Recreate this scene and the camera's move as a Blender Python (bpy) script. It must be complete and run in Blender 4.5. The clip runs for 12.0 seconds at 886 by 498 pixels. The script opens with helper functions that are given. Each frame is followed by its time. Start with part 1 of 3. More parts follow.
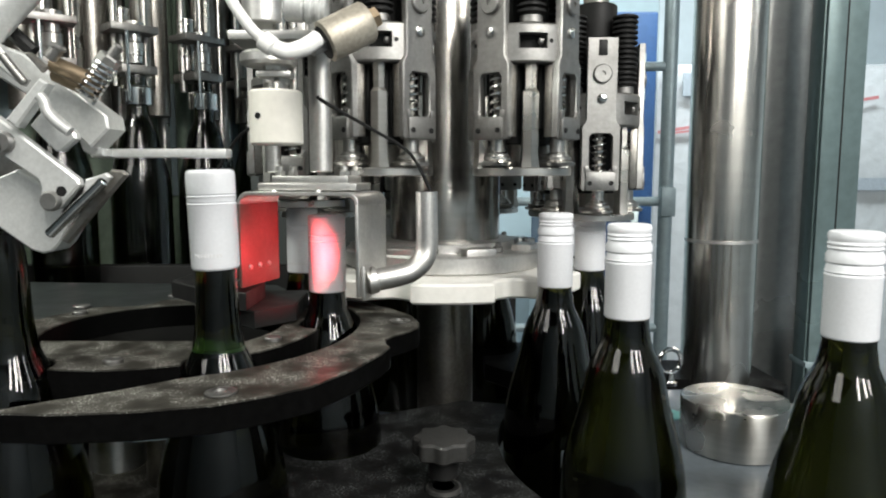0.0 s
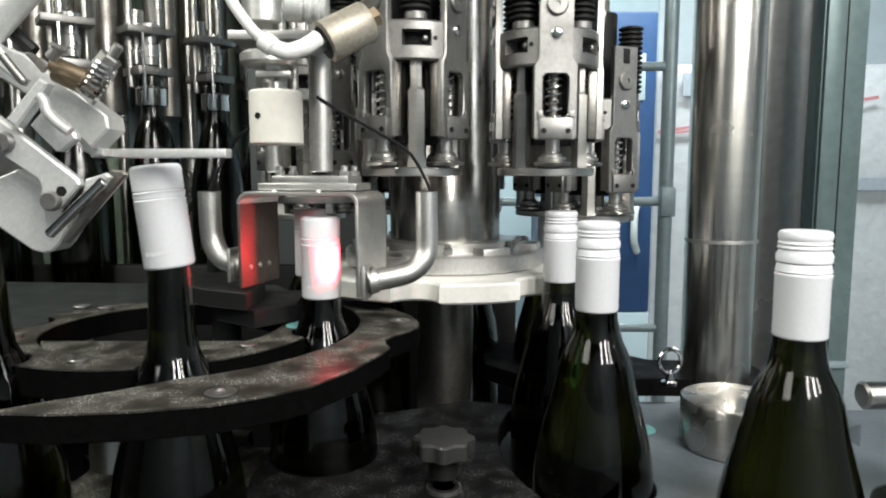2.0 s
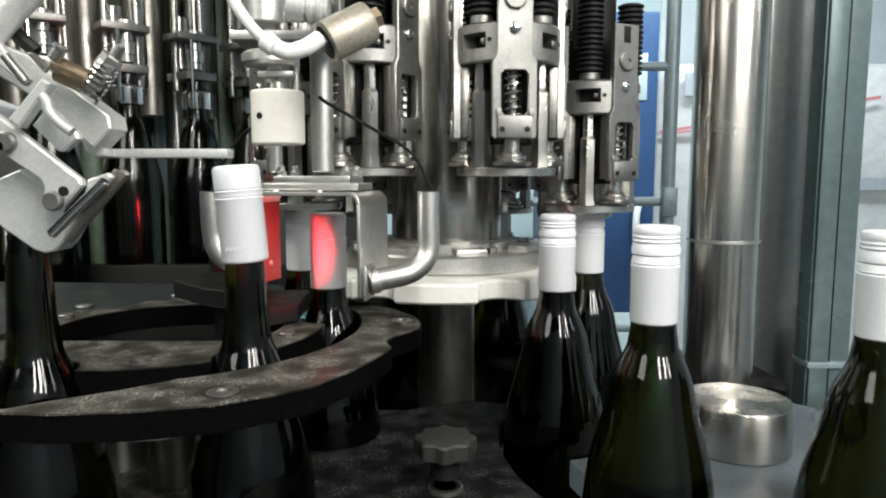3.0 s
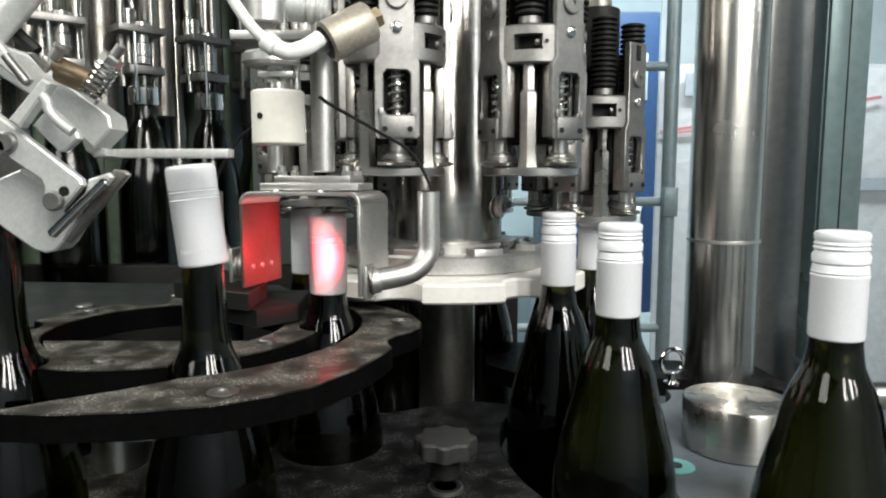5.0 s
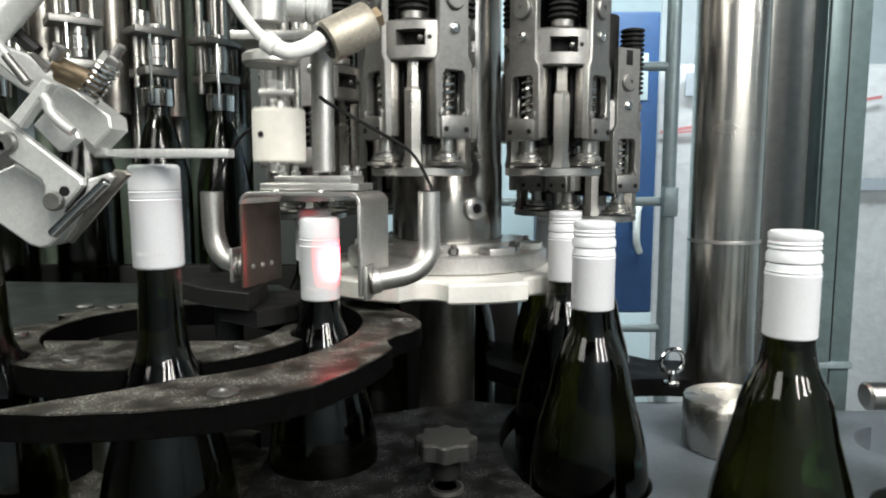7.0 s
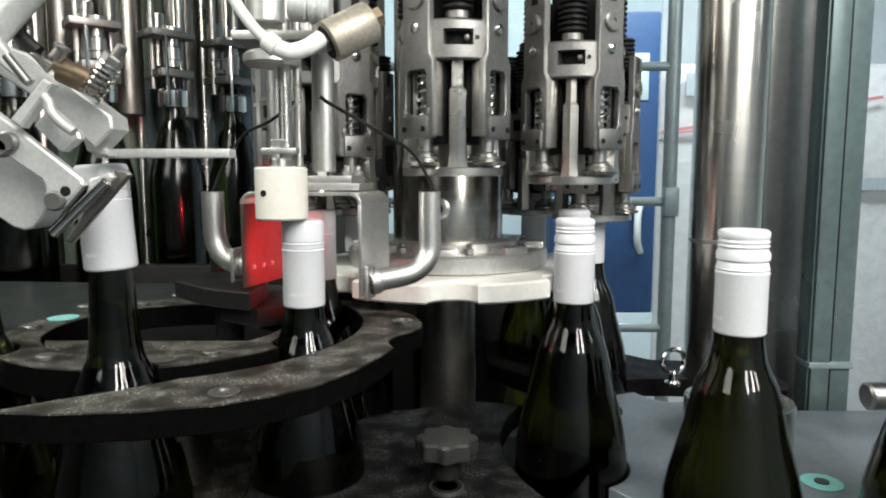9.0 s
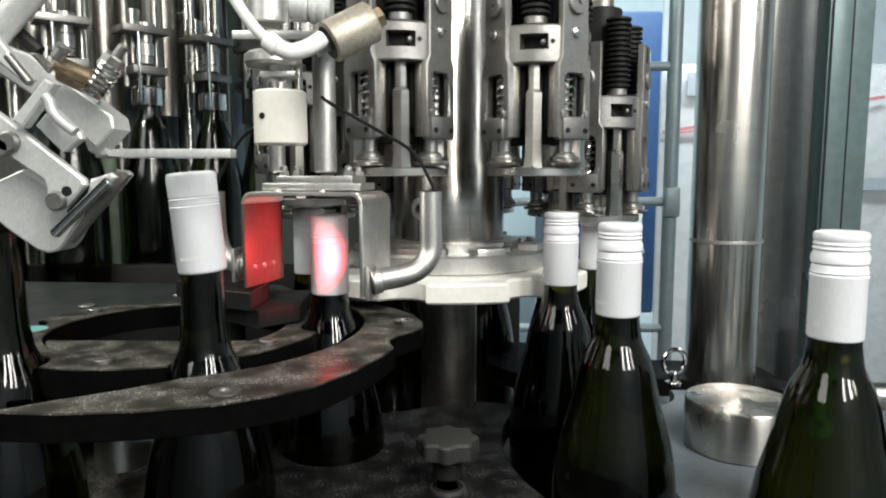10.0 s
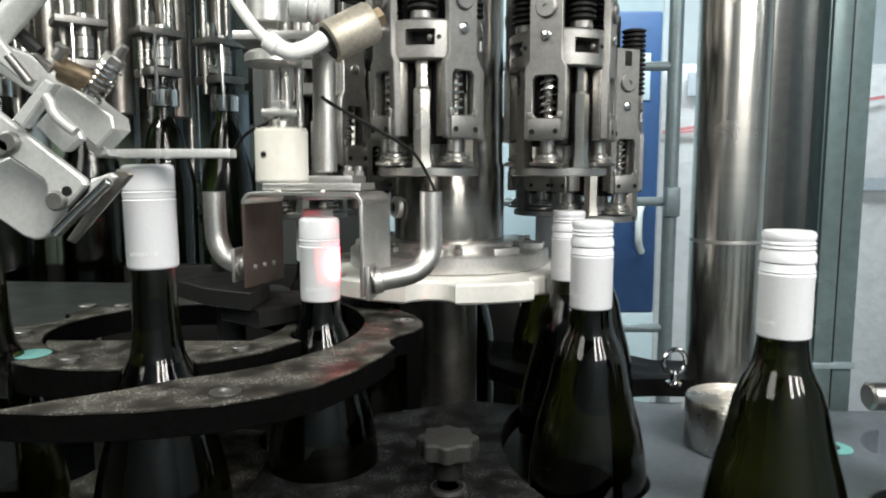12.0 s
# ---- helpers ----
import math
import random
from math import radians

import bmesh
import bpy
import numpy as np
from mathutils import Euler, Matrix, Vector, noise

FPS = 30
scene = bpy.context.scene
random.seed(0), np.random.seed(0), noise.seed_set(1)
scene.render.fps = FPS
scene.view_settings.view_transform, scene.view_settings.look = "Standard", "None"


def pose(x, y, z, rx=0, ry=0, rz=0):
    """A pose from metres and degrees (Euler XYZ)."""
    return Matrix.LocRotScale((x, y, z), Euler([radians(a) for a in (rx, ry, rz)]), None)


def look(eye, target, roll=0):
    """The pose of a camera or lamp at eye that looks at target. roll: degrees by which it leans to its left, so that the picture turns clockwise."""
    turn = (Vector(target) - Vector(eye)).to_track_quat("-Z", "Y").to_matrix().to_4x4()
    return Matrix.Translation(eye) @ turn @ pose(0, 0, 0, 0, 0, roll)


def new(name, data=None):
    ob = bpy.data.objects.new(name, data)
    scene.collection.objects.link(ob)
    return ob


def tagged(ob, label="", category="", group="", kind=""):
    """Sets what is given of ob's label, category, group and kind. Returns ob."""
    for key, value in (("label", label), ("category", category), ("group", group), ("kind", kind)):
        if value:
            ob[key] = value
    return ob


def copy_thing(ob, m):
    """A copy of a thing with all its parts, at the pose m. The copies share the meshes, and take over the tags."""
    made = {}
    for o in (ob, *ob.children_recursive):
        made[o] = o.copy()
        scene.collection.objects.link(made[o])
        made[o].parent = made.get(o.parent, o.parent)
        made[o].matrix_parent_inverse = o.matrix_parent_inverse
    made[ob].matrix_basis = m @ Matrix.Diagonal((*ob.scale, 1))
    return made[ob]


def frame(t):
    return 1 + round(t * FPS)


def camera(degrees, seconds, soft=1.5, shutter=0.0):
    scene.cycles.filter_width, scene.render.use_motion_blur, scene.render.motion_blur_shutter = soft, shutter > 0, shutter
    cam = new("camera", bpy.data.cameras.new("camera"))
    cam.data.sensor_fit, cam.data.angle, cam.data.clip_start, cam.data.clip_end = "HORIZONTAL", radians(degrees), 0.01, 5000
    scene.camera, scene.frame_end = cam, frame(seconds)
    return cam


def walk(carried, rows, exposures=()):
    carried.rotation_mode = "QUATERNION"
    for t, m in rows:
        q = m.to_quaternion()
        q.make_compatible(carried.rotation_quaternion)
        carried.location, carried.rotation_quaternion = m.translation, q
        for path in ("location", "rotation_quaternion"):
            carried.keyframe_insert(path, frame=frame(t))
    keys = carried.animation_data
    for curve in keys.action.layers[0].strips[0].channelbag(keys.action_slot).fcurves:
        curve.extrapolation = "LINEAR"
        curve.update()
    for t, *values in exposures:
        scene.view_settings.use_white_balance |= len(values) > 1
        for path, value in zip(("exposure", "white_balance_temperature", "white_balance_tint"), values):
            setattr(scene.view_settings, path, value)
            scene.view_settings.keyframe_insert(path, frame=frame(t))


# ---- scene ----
EYE = 1.342          # height of the lens over the floor
FOV = 66.76
cam = camera(FOV, 12.0, soft=2.0, shutter=0.4)
DRIFT = ((0, 0), (2, 0), (2.5, .07), (3, .14), (5, .17), (7, .19), (9, .26), (10, .34), (12, .36))
walk(cam, [(t, pose(0, 0, EYE, 90 - 6.39, 0, a)) for t, a in DRIFT])

# ---- light: cold white ceiling tubes in the hall and in the machine's hood, and added fill lamps ----
world = bpy.data.worlds.new("world")
scene.world = world
world.use_nodes = True
world.node_tree.nodes["Background"].inputs[0].default_value = (.75, .88, 1, 1)
world.node_tree.nodes["Background"].inputs[1].default_value = .12
scene.view_settings.exposure = 0.08


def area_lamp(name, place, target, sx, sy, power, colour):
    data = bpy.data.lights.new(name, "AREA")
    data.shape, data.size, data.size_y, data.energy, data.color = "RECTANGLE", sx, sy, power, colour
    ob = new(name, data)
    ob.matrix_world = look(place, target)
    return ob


area_lamp("hood_tube_middle", (.32, -.66, 2.2), (.02, .55, 1.25), .14, .95, 12, (1, .975, .915))
area_lamp("hood_tube_right", (.72, -.6, 2.2), (.1, .55, 1.25), .14, .95, 15, (1, .975, .915))
area_lamp("hood_tube_far_right", (1.05, -.5, 2.2), (.12, .55, 1.25), .14, .95, 9, (1, .975, .915))
area_lamp("left_fill", (-.9, -.4, 2.25), (-.1, .5, 1.25), .6, .95, 8, (1, .98, .92))
area_lamp("hood_tube_side", (1.4, .1, 2.2), (.1, .5, 1.25), .12, .9, 2.5, (.93, .98, 1))
area_lamp("hall_tube_back", (.5, 2.0, 3.0), (.9, 4.2, 1.6), 2.2, .25, 96, (.88, .96, .98))
area_lamp("filler_fill", (-1.05, .3, 2.4), (-.5, 1.0, 1.15), .5, .2, 15, (.95, 1, .9))
area_lamp("south_wall_fill", (1.3, -1.55, 3.0), (1.3, -2.6, 1.0), 2.2, .25, 30, (1, .98, .94))

# ---- materials ----


def material(name, colour, rough=.5, metal=0.0, scale=40, vary=.12, bump=.02, stretch=(1, 1, 1), coat=0.0, dirt=.1,
             transmission=0.0, emit=None, streak=0.0):
    m = bpy.data.materials.new(name)
    m.use_nodes = True
    nt = m.node_tree
    n, l = nt.nodes, nt.links
    b = n["Principled BSDF"]
    b.inputs["Metallic"].default_value = metal
    b.inputs["Coat Weight"].default_value = coat
    b.inputs["Transmission Weight"].default_value = transmission
    co = n.new("ShaderNodeTexCoord")
    mp = n.new("ShaderNodeMapping")
    mp.inputs["Scale"].default_value = stretch
    l.new(co.outputs["Object"], mp.inputs["Vector"])
    fine = n.new("ShaderNodeTexNoise")
    fine.inputs["Scale"].default_value, fine.inputs["Detail"].default_value = scale * 8, 5
    l.new(mp.outputs[0], fine.inputs["Vector"])
    big = n.new("ShaderNodeTexNoise")
    big.inputs["Scale"].default_value, big.inputs["Detail"].default_value = scale * .6, 4
    l.new(co.outputs["Object"], big.inputs["Vector"])
    ramp = n.new("ShaderNodeMapRange")
    ramp.inputs[1].default_value, ramp.inputs[2].default_value = .3, .7
    ramp.inputs[3].default_value, ramp.inputs[4].default_value = 1 - vary, 1 + vary
    l.new(fine.outputs[0], ramp.inputs[0])
    ramp2 = n.new("ShaderNodeMapRange")
    ramp2.inputs[1].default_value, ramp2.inputs[2].default_value = .35, .7
    ramp2.inputs[3].default_value, ramp2.inputs[4].default_value = 1, 1 - dirt
    l.new(big.outputs[0], ramp2.inputs[0])
    mul = n.new("ShaderNodeMath")
    mul.operation = "MULTIPLY"
    l.new(ramp.outputs[0], mul.inputs[0]), l.new(ramp2.outputs[0], mul.inputs[1])
    mix = n.new("ShaderNodeVectorMath")
    mix.operation = "SCALE"
    mix.inputs[0].default_value = colour
    l.new(mul.outputs[0], mix.inputs["Scale"])
    l.new(mix.outputs[0], b.inputs["Base Color"])
    rr = n.new("ShaderNodeMapRange")
    rr.inputs[1].default_value, rr.inputs[2].default_value = .3, .7
    rr.inputs[3].default_value, rr.inputs[4].default_value = rough * .8, min(1, rough * 1.25)
    l.new(big.outputs[0], rr.inputs[0])
    l.new(rr.outputs[0], b.inputs["Roughness"])
    if bump:
        bp = n.new("ShaderNodeBump")
        bp.inputs["Strength"].default_value, bp.inputs["Distance"].default_value = min(1, bump * 10), .0004
        l.new(fine.outputs[0], bp.inputs["Height"])
        l.new(bp.outputs[0], b.inputs["Normal"])
    if streak:                     # turned round the upright axis: highlights run up and down
        tan = n.new("ShaderNodeTangent")
        tan.direction_type, tan.axis = "RADIAL", "Z"
        l.new(tan.outputs[0], b.inputs["Tangent"])
        b.inputs["Anisotropic"].default_value, b.inputs["Anisotropic Rotation"].default_value = streak, .25
    if emit:
        b.inputs["Emission Color"].default_value = (*emit[0], 1)
        b.inputs["Emission Strength"].default_value = emit[1]
    return m


def speckled(name, base, film, spot, rough):
    """Black plastic; on faces that look up lie water drops, glass dust and a dull film that also paints them lighter
    than the sides.
    """
    m = material(name, base, rough, 0, 30, .25, .04, dirt=.4)
    n, l = m.node_tree.nodes, m.node_tree.links
    b = n["Principled BSDF"]
    b.inputs["Specular IOR Level"].default_value = .03
    co = n.new("ShaderNodeTexCoord")
    drops = n.new("ShaderNodeTexVoronoi")
    drops.inputs["Scale"].default_value = 480
    l.new(co.outputs["Object"], drops.inputs["Vector"])
    near = n.new("ShaderNodeMapRange")
    near.inputs[1].default_value, near.inputs[2].default_value, near.inputs[3].default_value, near.inputs[4].default_value = .16, .3, 1, 0
    l.new(drops.outputs["Distance"], near.inputs[0])
    where = n.new("ShaderNodeTexNoise")
    where.inputs["Scale"].default_value, where.inputs["Detail"].default_value = 45, 6
    l.new(co.outputs["Object"], where.inputs["Vector"])
    band = n.new("ShaderNodeMapRange")
    band.inputs[1].default_value, band.inputs[2].default_value = .43, .62
    l.new(where.outputs[0], band.inputs[0])
    geo = n.new("ShaderNodeNewGeometry")
    sep = n.new("ShaderNodeSeparateXYZ")
    l.new(geo.outputs["Normal"], sep.inputs[0])
    top = n.new("ShaderNodeMapRange")
    top.inputs[1].default_value, top.inputs[2].default_value = .6, .9
    l.new(sep.outputs["Z"], top.inputs[0])

    def times(a, c):
        q = n.new("ShaderNodeMath")
        q.operation = "MULTIPLY"
        l.new(a, q.inputs[0]), l.new(c, q.inputs[1])
        return q.outputs[0]

    def blend(a, colour, fac):
        x = n.new("ShaderNodeMix")
        x.data_type = "RGBA"
        l.new(a, x.inputs["A"]), l.new(fac, x.inputs["Factor"])
        x.inputs["B"].default_value = (*colour, 1)
        return x.outputs["Result"]

    film_tone = n.new("ShaderNodeMapRange")
    film_tone.inputs[1].default_value, film_tone.inputs[2].default_value, film_tone.inputs[3].default_value = .3, .7, .25
    l.new(where.outputs[0], film_tone.inputs[0])
    old = b.inputs["Base Color"].links[0].from_socket
    one = blend(old, film, times(film_tone.outputs[0], top.outputs[0]))
    two = blend(one, spot, times(times(near.outputs[0], band.outputs[0]), top.outputs[0]))
    dust = n.new("ShaderNodeTexVoronoi")
    dust.inputs["Scale"].default_value = 1150
    l.new(co.outputs["Object"], dust.inputs["Vector"])
    grain = n.new("ShaderNodeMapRange")
    grain.inputs[1].default_value, grain.inputs[2].default_value, grain.inputs[3].default_value, grain.inputs[4].default_value = .14, .42, .75, 0
    l.new(dust.outputs["Distance"], grain.inputs[0])
    two = blend(two, spot, times(times(grain.outputs[0], band.outputs[0]), top.outputs[0]))
    l.new(two, b.inputs["Base Color"])
    return m


STEEL = material("brushed_steel", (.56, .55, .52), .3, 1, 30, .08, .015, (.05, .05, 1), dirt=.2, streak=.85)
STEEL_H = material("turned_steel", (.54, .53, .51), .3, 1, 30, .1, .02, (.05, .05, 1), dirt=.2)
STEEL_B = material("bright_sheet_steel", (.74, .73, .71), .4, 1, 40, .08, .02, dirt=.25)
STEEL_M = material("milled_steel", (.33, .325, .315), .46, 1, 40, .1, .03, dirt=.25)
STEEL_D = material("stained_shaded_steel", (.4, .38, .35), .38, 1, 40, .15, .04, dirt=.4)
DARK_LEG = material("brown_shaded_sheet", (.09, .065, .055), .45, .3, 40, .15, .03, dirt=.4)
STEEL_F = material("faced_steel", (.6, .59, .57), .28, 1, 60, .05, .01, dirt=.1)
STEEL_F_TAN = STEEL_F.node_tree.nodes.new("ShaderNodeTangent")
STEEL_F_TAN.direction_type, STEEL_F_TAN.axis = "RADIAL", "Z"
STEEL_F.node_tree.links.new(STEEL_F_TAN.outputs[0], STEEL_F.node_tree.nodes["Principled BSDF"].inputs["Tangent"])
STEEL_F.node_tree.nodes["Principled BSDF"].inputs["Anisotropic"].default_value = .85
STEEL_F.node_tree.nodes["Principled BSDF"].inputs["Anisotropic Rotation"].default_value = .25
CHROME = material("chrome", (.75, .75, .74), .1, 1, 30, .04, 0, dirt=.1)
BLACK = speckled("wet_black_plastic", (.003, .003, .003), (.065, .061, .052), (.46, .46, .43), .36)
DECK = speckled("dark_wet_deck", (.007, .007, .007), (.011, .011, .011), (.12, .13, .13), .42)
STARDECK = material("grey_star_plastic", (.03, .035, .035), .34, 0, 30, .15, .03, dirt=.3)
RUBBER_SHADE = material("black_rubber_and_shade", (.012, .012, .012), .5, 0, 60, .2, .02)
RUBBER_SHADE.node_tree.nodes["Principled BSDF"].inputs["Specular IOR Level"].default_value = .2
NYLON = material("ivory_nylon", (.76, .735, .67), .45, 0, 25, .04, .01, dirt=.1)
WHITE_PE = material("white_polyethylene", (.8, .79, .75), .4, 0, 25, .04, .01, dirt=.1)
CAPWHITE = material("white_cap_lacquer", (.69, .70, .73), .38, 0, 60, .03, .008, dirt=.03)
INK = material("pale_grey_ink", (.66, .66, .67), .5, 0, 30, .05, 0)
BRONZE = material("dull_bronze", (.47, .43, .36), .45, .6, 40, .15, .04, dirt=.3)
BRASS = material("aged_brass", (.36, .28, .19), .42, .9, 40, .15, .03, dirt=.3)
TUBEWHITE = material("white_hose", (.78, .78, .76), .35, 0, 30, .05, .005)
TEAL = material("teal_sticker", (.24, .6, .58), .5, 0, 60, .1, .01, dirt=.2)
ENAMEL = material("silver_paint", (.64, .65, .64), .36, .45, 60, .08, .02, dirt=.15)
BLUE = material("blue_paint", (.035, .085, .215), .45, 0, 6, .1, .01, dirt=.25)
PALE = material("pale_wall_paint", (.6, .68, .72), .6, 0, 2, .04, .01, dirt=.2)
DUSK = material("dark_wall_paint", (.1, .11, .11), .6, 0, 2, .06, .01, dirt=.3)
FRAME = material("grey_blue_frame", (.32, .4, .43), .4, .3, 10, .08, .01, dirt=.25)
GREENGLASS = material("dark_glass", (.04, .042, .006), .06, 0, 8, .05, 0, dirt=.1, transmission=1)
GREENGLASS.node_tree.nodes["Principled BSDF"].inputs["Specular IOR Level"].default_value = .07
DUSTGLASS = material("damp_misted_glass", (.03, .04, .01), .13, 0, 8, .05, 0, dirt=.1, transmission=1)
POLISHED = material("polished_steel", (.46, .44, .41), .22, 1, 30, .08, .01, (.05, .05, 1), dirt=.3, streak=.3)
OUTDECK = material("blue_grey_reflection_plate", (.15, .175, .2), .35, 0, 20, .1, .02, dirt=.25)
COLUMN = material("drawn_steel", (.66, .635, .59), .24, 1, 14, .06, .01, (.05, .05, 1), dirt=.15, streak=.4)
SHEET = material("grey_lacquered_sheet", (.4, .41, .4), .3, .7, 12, .08, .01, dirt=.25)
POSTPAINT = material("dark_teal_anodised", (.17, .235, .24), .3, .4, 10, .1, .01, dirt=.3)
KNOBBLACK = material("worn_black_knob", (.03, .03, .029), .34, 0, 40, .2, .03, dirt=.3)
FLOOR = material("grey_floor", (.32, .34, .35), .5, 0, 3, .1, .02, dirt=.3)
SACK = material("white_film_wrap", (.56, .59, .61), .14, 0, 3, .06, .05, dirt=.15)
MURK = material("dark_green_enamel", (.2, .26, .2), .5, 0, 10, .15, .01, dirt=.3)
RED = material("red_print", (.5, .2, .21), .5, 0, 10, .1, 0)
GREY = material("grey_print", (.35, .4, .45), .5, 0, 10, .1, 0)
CLEAR = bpy.data.materials.new("clear_guard")
CLEAR.use_nodes = True
CLEAR.node_tree.nodes["Principled BSDF"].inputs["Base Color"].default_value = (.86, .95, .96, 1)
CLEAR.node_tree.nodes["Principled BSDF"].inputs["Transmission Weight"].default_value = 1
CLEAR.node_tree.nodes["Principled BSDF"].inputs["Roughness"].default_value = .03
CLEAR.node_tree.nodes["Principled BSDF"].inputs["IOR"].default_value = 1.05

for node in SACK.node_tree.nodes:          # loose wrinkled film
    if node.bl_idname == "ShaderNodeBump":
        node.inputs["Strength"].default_value, node.inputs["Distance"].default_value = .9, .006

# ---- shape helpers ----


def bm_join(*list_of_bm):
    out = bmesh.new()
    for b in list_of_bm:
        me = bpy.data.meshes.new("tmp")
        b.to_mesh(me)
        b.free()
        out.from_mesh(me)
        bpy.data.meshes.remove(me)
    return out


def moved(bm, m):
    bmesh.ops.transform(bm, matrix=m, verts=bm.verts)
    return bm


def box(sx, sy, sz, m=None, bev=.0008):
    bm = bmesh.new()
    bmesh.ops.create_cube(bm, size=1)
    bmesh.ops.scale(bm, vec=(sx, sy, sz), verts=bm.verts)
    if bev:
        bmesh.ops.bevel(bm, geom=bm.edges[:], offset=min(bev, .3 * min(sx, sy, sz)), segments=2, affect="EDGES", profile=.5)
    return moved(bm, m) if m else bm


def lathe(profile, m=None, n=32, cap=True):
    """A turned body: (radius, height) pairs from bottom to top."""
    bm = bmesh.new()
    rings = []
    for r, z in profile:
        if r < 1e-6:
            rings.append([bm.verts.new((0, 0, z))])
        else:
            rings.append([bm.verts.new((r * math.cos(2 * math.pi * i / n), r * math.sin(2 * math.pi * i / n), z)) for i in range(n)])
    for a, b in zip(rings, rings[1:]):
        for i in range(n):
            j = (i + 1) % n
            if len(a) == 1 and len(b) == 1:
                continue
            if len(a) == 1:
                bm.faces.new((a[0], b[j], b[i]))
            elif len(b) == 1:
                bm.faces.new((a[i], a[j], b[0]))
            else:
                bm.faces.new((a[i], a[j], b[j], b[i]))
    if cap:
        if len(rings[0]) > 1:
            bm.faces.new(rings[0][::-1])
        if len(rings[-1]) > 1:
            bm.faces.new(rings[-1])
    return moved(bm, m) if m else bm


def rod(r, h, m=None, n=24, bev=.001):
    b = min(bev, r * .4, h * .3)
    return lathe([(r - b, 0), (r, b), (r, h - b), (r - b, h)], m, n)


def rod_between(a, b, r, n=16, bev=.0008):
    a, b = Vector(a), Vector(b)
    q = (b - a).to_track_quat("Z", "Y").to_matrix().to_4x4()
    return rod(r, (b - a).length, Matrix.Translation(a) @ q, n, bev)


def pipe(points, r, n=12, smooth=10):
    """A round tube along a smooth line through the points."""
    pts = [Vector(p) for p in points]
    line = []
    for i in range(len(pts) - 1):
        p0, p1, p2, p3 = pts[max(i - 1, 0)], pts[i], pts[i + 1], pts[min(i + 2, len(pts) - 1)]
        for s in range(smooth):
            t = s / smooth
            line.append(.5 * ((2 * p1) + (p2 - p0) * t + (2 * p0 - 5 * p1 + 4 * p2 - p3) * t * t + (3 * p1 - p0 - 3 * p2 + p3) * t ** 3))
    line.append(pts[-1])
    bm = bmesh.new()
    side = None
    rings = []
    for i, p in enumerate(line):
        d = (line[min(i + 1, len(line) - 1)] - line[max(i - 1, 0)]).normalized()
        if side is None:
            side = d.orthogonal().normalized()
        side = (side - d * side.dot(d)).normalized()
        up = d.cross(side)
        rings.append([bm.verts.new(p + r * (math.cos(2 * math.pi * k / n) * side + math.sin(2 * math.pi * k / n) * up)) for k in range(n)])
    for a, b in zip(rings, rings[1:]):
        for k in range(n):
            j = (k + 1) % n
            bm.faces.new((a[k], a[j], b[j], b[k]))
    bm.faces.new(rings[0][::-1]), bm.faces.new(rings[-1])
    return bm


def coil(r, wire, h, turns, m=None):
    pts = [(r * math.cos(a), r * math.sin(a), h * a / (2 * math.pi * turns)) for a in np.linspace(0, 2 * math.pi * turns, int(turns * 8) + 1)]
    bm = pipe(pts, wire, 5, 2)
    return moved(bm, m) if m else bm


def plate(outline, thick, m=None, holes=(), bev=.0008, cut=()):
    """A flat plate cut to an outline in x, y, with its top face at z = 0 and round holes (x, y, r) or cut-outs of any outline."""
    bm = bmesh.new()
    edges = []
    for loop in [outline] + [arc(x, y, r, 0, 360, max(12, int(r * 400) + 12))[:-1] for x, y, r in holes] + list(cut):
        vs = [bm.verts.new((x, y, 0)) for x, y in loop]
        edges += [bm.edges.new((vs[i], vs[(i + 1) % len(vs)])) for i in range(len(vs))]
    bmesh.ops.triangle_fill(bm, use_beauty=True, edges=edges)
    bmesh.ops.recalc_face_normals(bm, faces=bm.faces)
    if bm.faces and sum(f.normal.z for f in bm.faces) < 0:
        bmesh.ops.reverse_faces(bm, faces=bm.faces)
    geo = bmesh.ops.extrude_face_region(bm, geom=bm.faces[:])
    vs = [g for g in geo["geom"] if isinstance(g, bmesh.types.BMVert)]
    bmesh.ops.translate(bm, verts=vs, vec=(0, 0, -thick))
    bmesh.ops.recalc_face_normals(bm, faces=bm.faces)
    if bev:
        sharp = [e for e in bm.edges if len(e.link_faces) == 2 and e.calc_face_angle(0) > 1.2 and abs(e.verts[0].co.z - e.verts[1].co.z) < 1e-6]
        bmesh.ops.bevel(bm, geom=sharp, offset=bev, segments=1, affect="EDGES")
    return moved(bm, m) if m else bm


def finish(bm, name, mat, smooth=True):
    bmesh.ops.recalc_face_normals(bm, faces=bm.faces)
    me = bpy.data.meshes.new(name)
    if smooth:
        for f in bm.faces:
            f.smooth = True
        for e in bm.edges:
            if len(e.link_faces) == 2 and e.calc_face_angle(0) > .6:
                e.smooth = False
    bm.to_mesh(me)
    bm.free()
    me.materials.append(mat)
    return me


def thing(name, label, category, place=None, group="", kind=""):
    ob = new(name)
    ob.empty_display_size = .02
    if place:
        ob.matrix_world = place
    return tagged(ob, label, category, group, kind)


def part(name, bm, mat, parent, label="", m=None):
    ob = new(name, finish(bm, name, mat))
    ob.parent = parent
    if m:
        ob.matrix_local = m
    if label:
        ob["label"] = label
    return ob


def solid(name, bm, mat, label="", category="", group="", kind="", place=None):
    ob = new(name, finish(bm, name, mat))
    if place:
        ob.matrix_world = place
    return tagged(ob, label, category, group, kind)


T = Matrix.Translation
RX, RY, RZ = (lambda d: pose(0, 0, 0, d)), (lambda d: pose(0, 0, 0, 0, d)), (lambda d: pose(0, 0, 0, 0, 0, d))


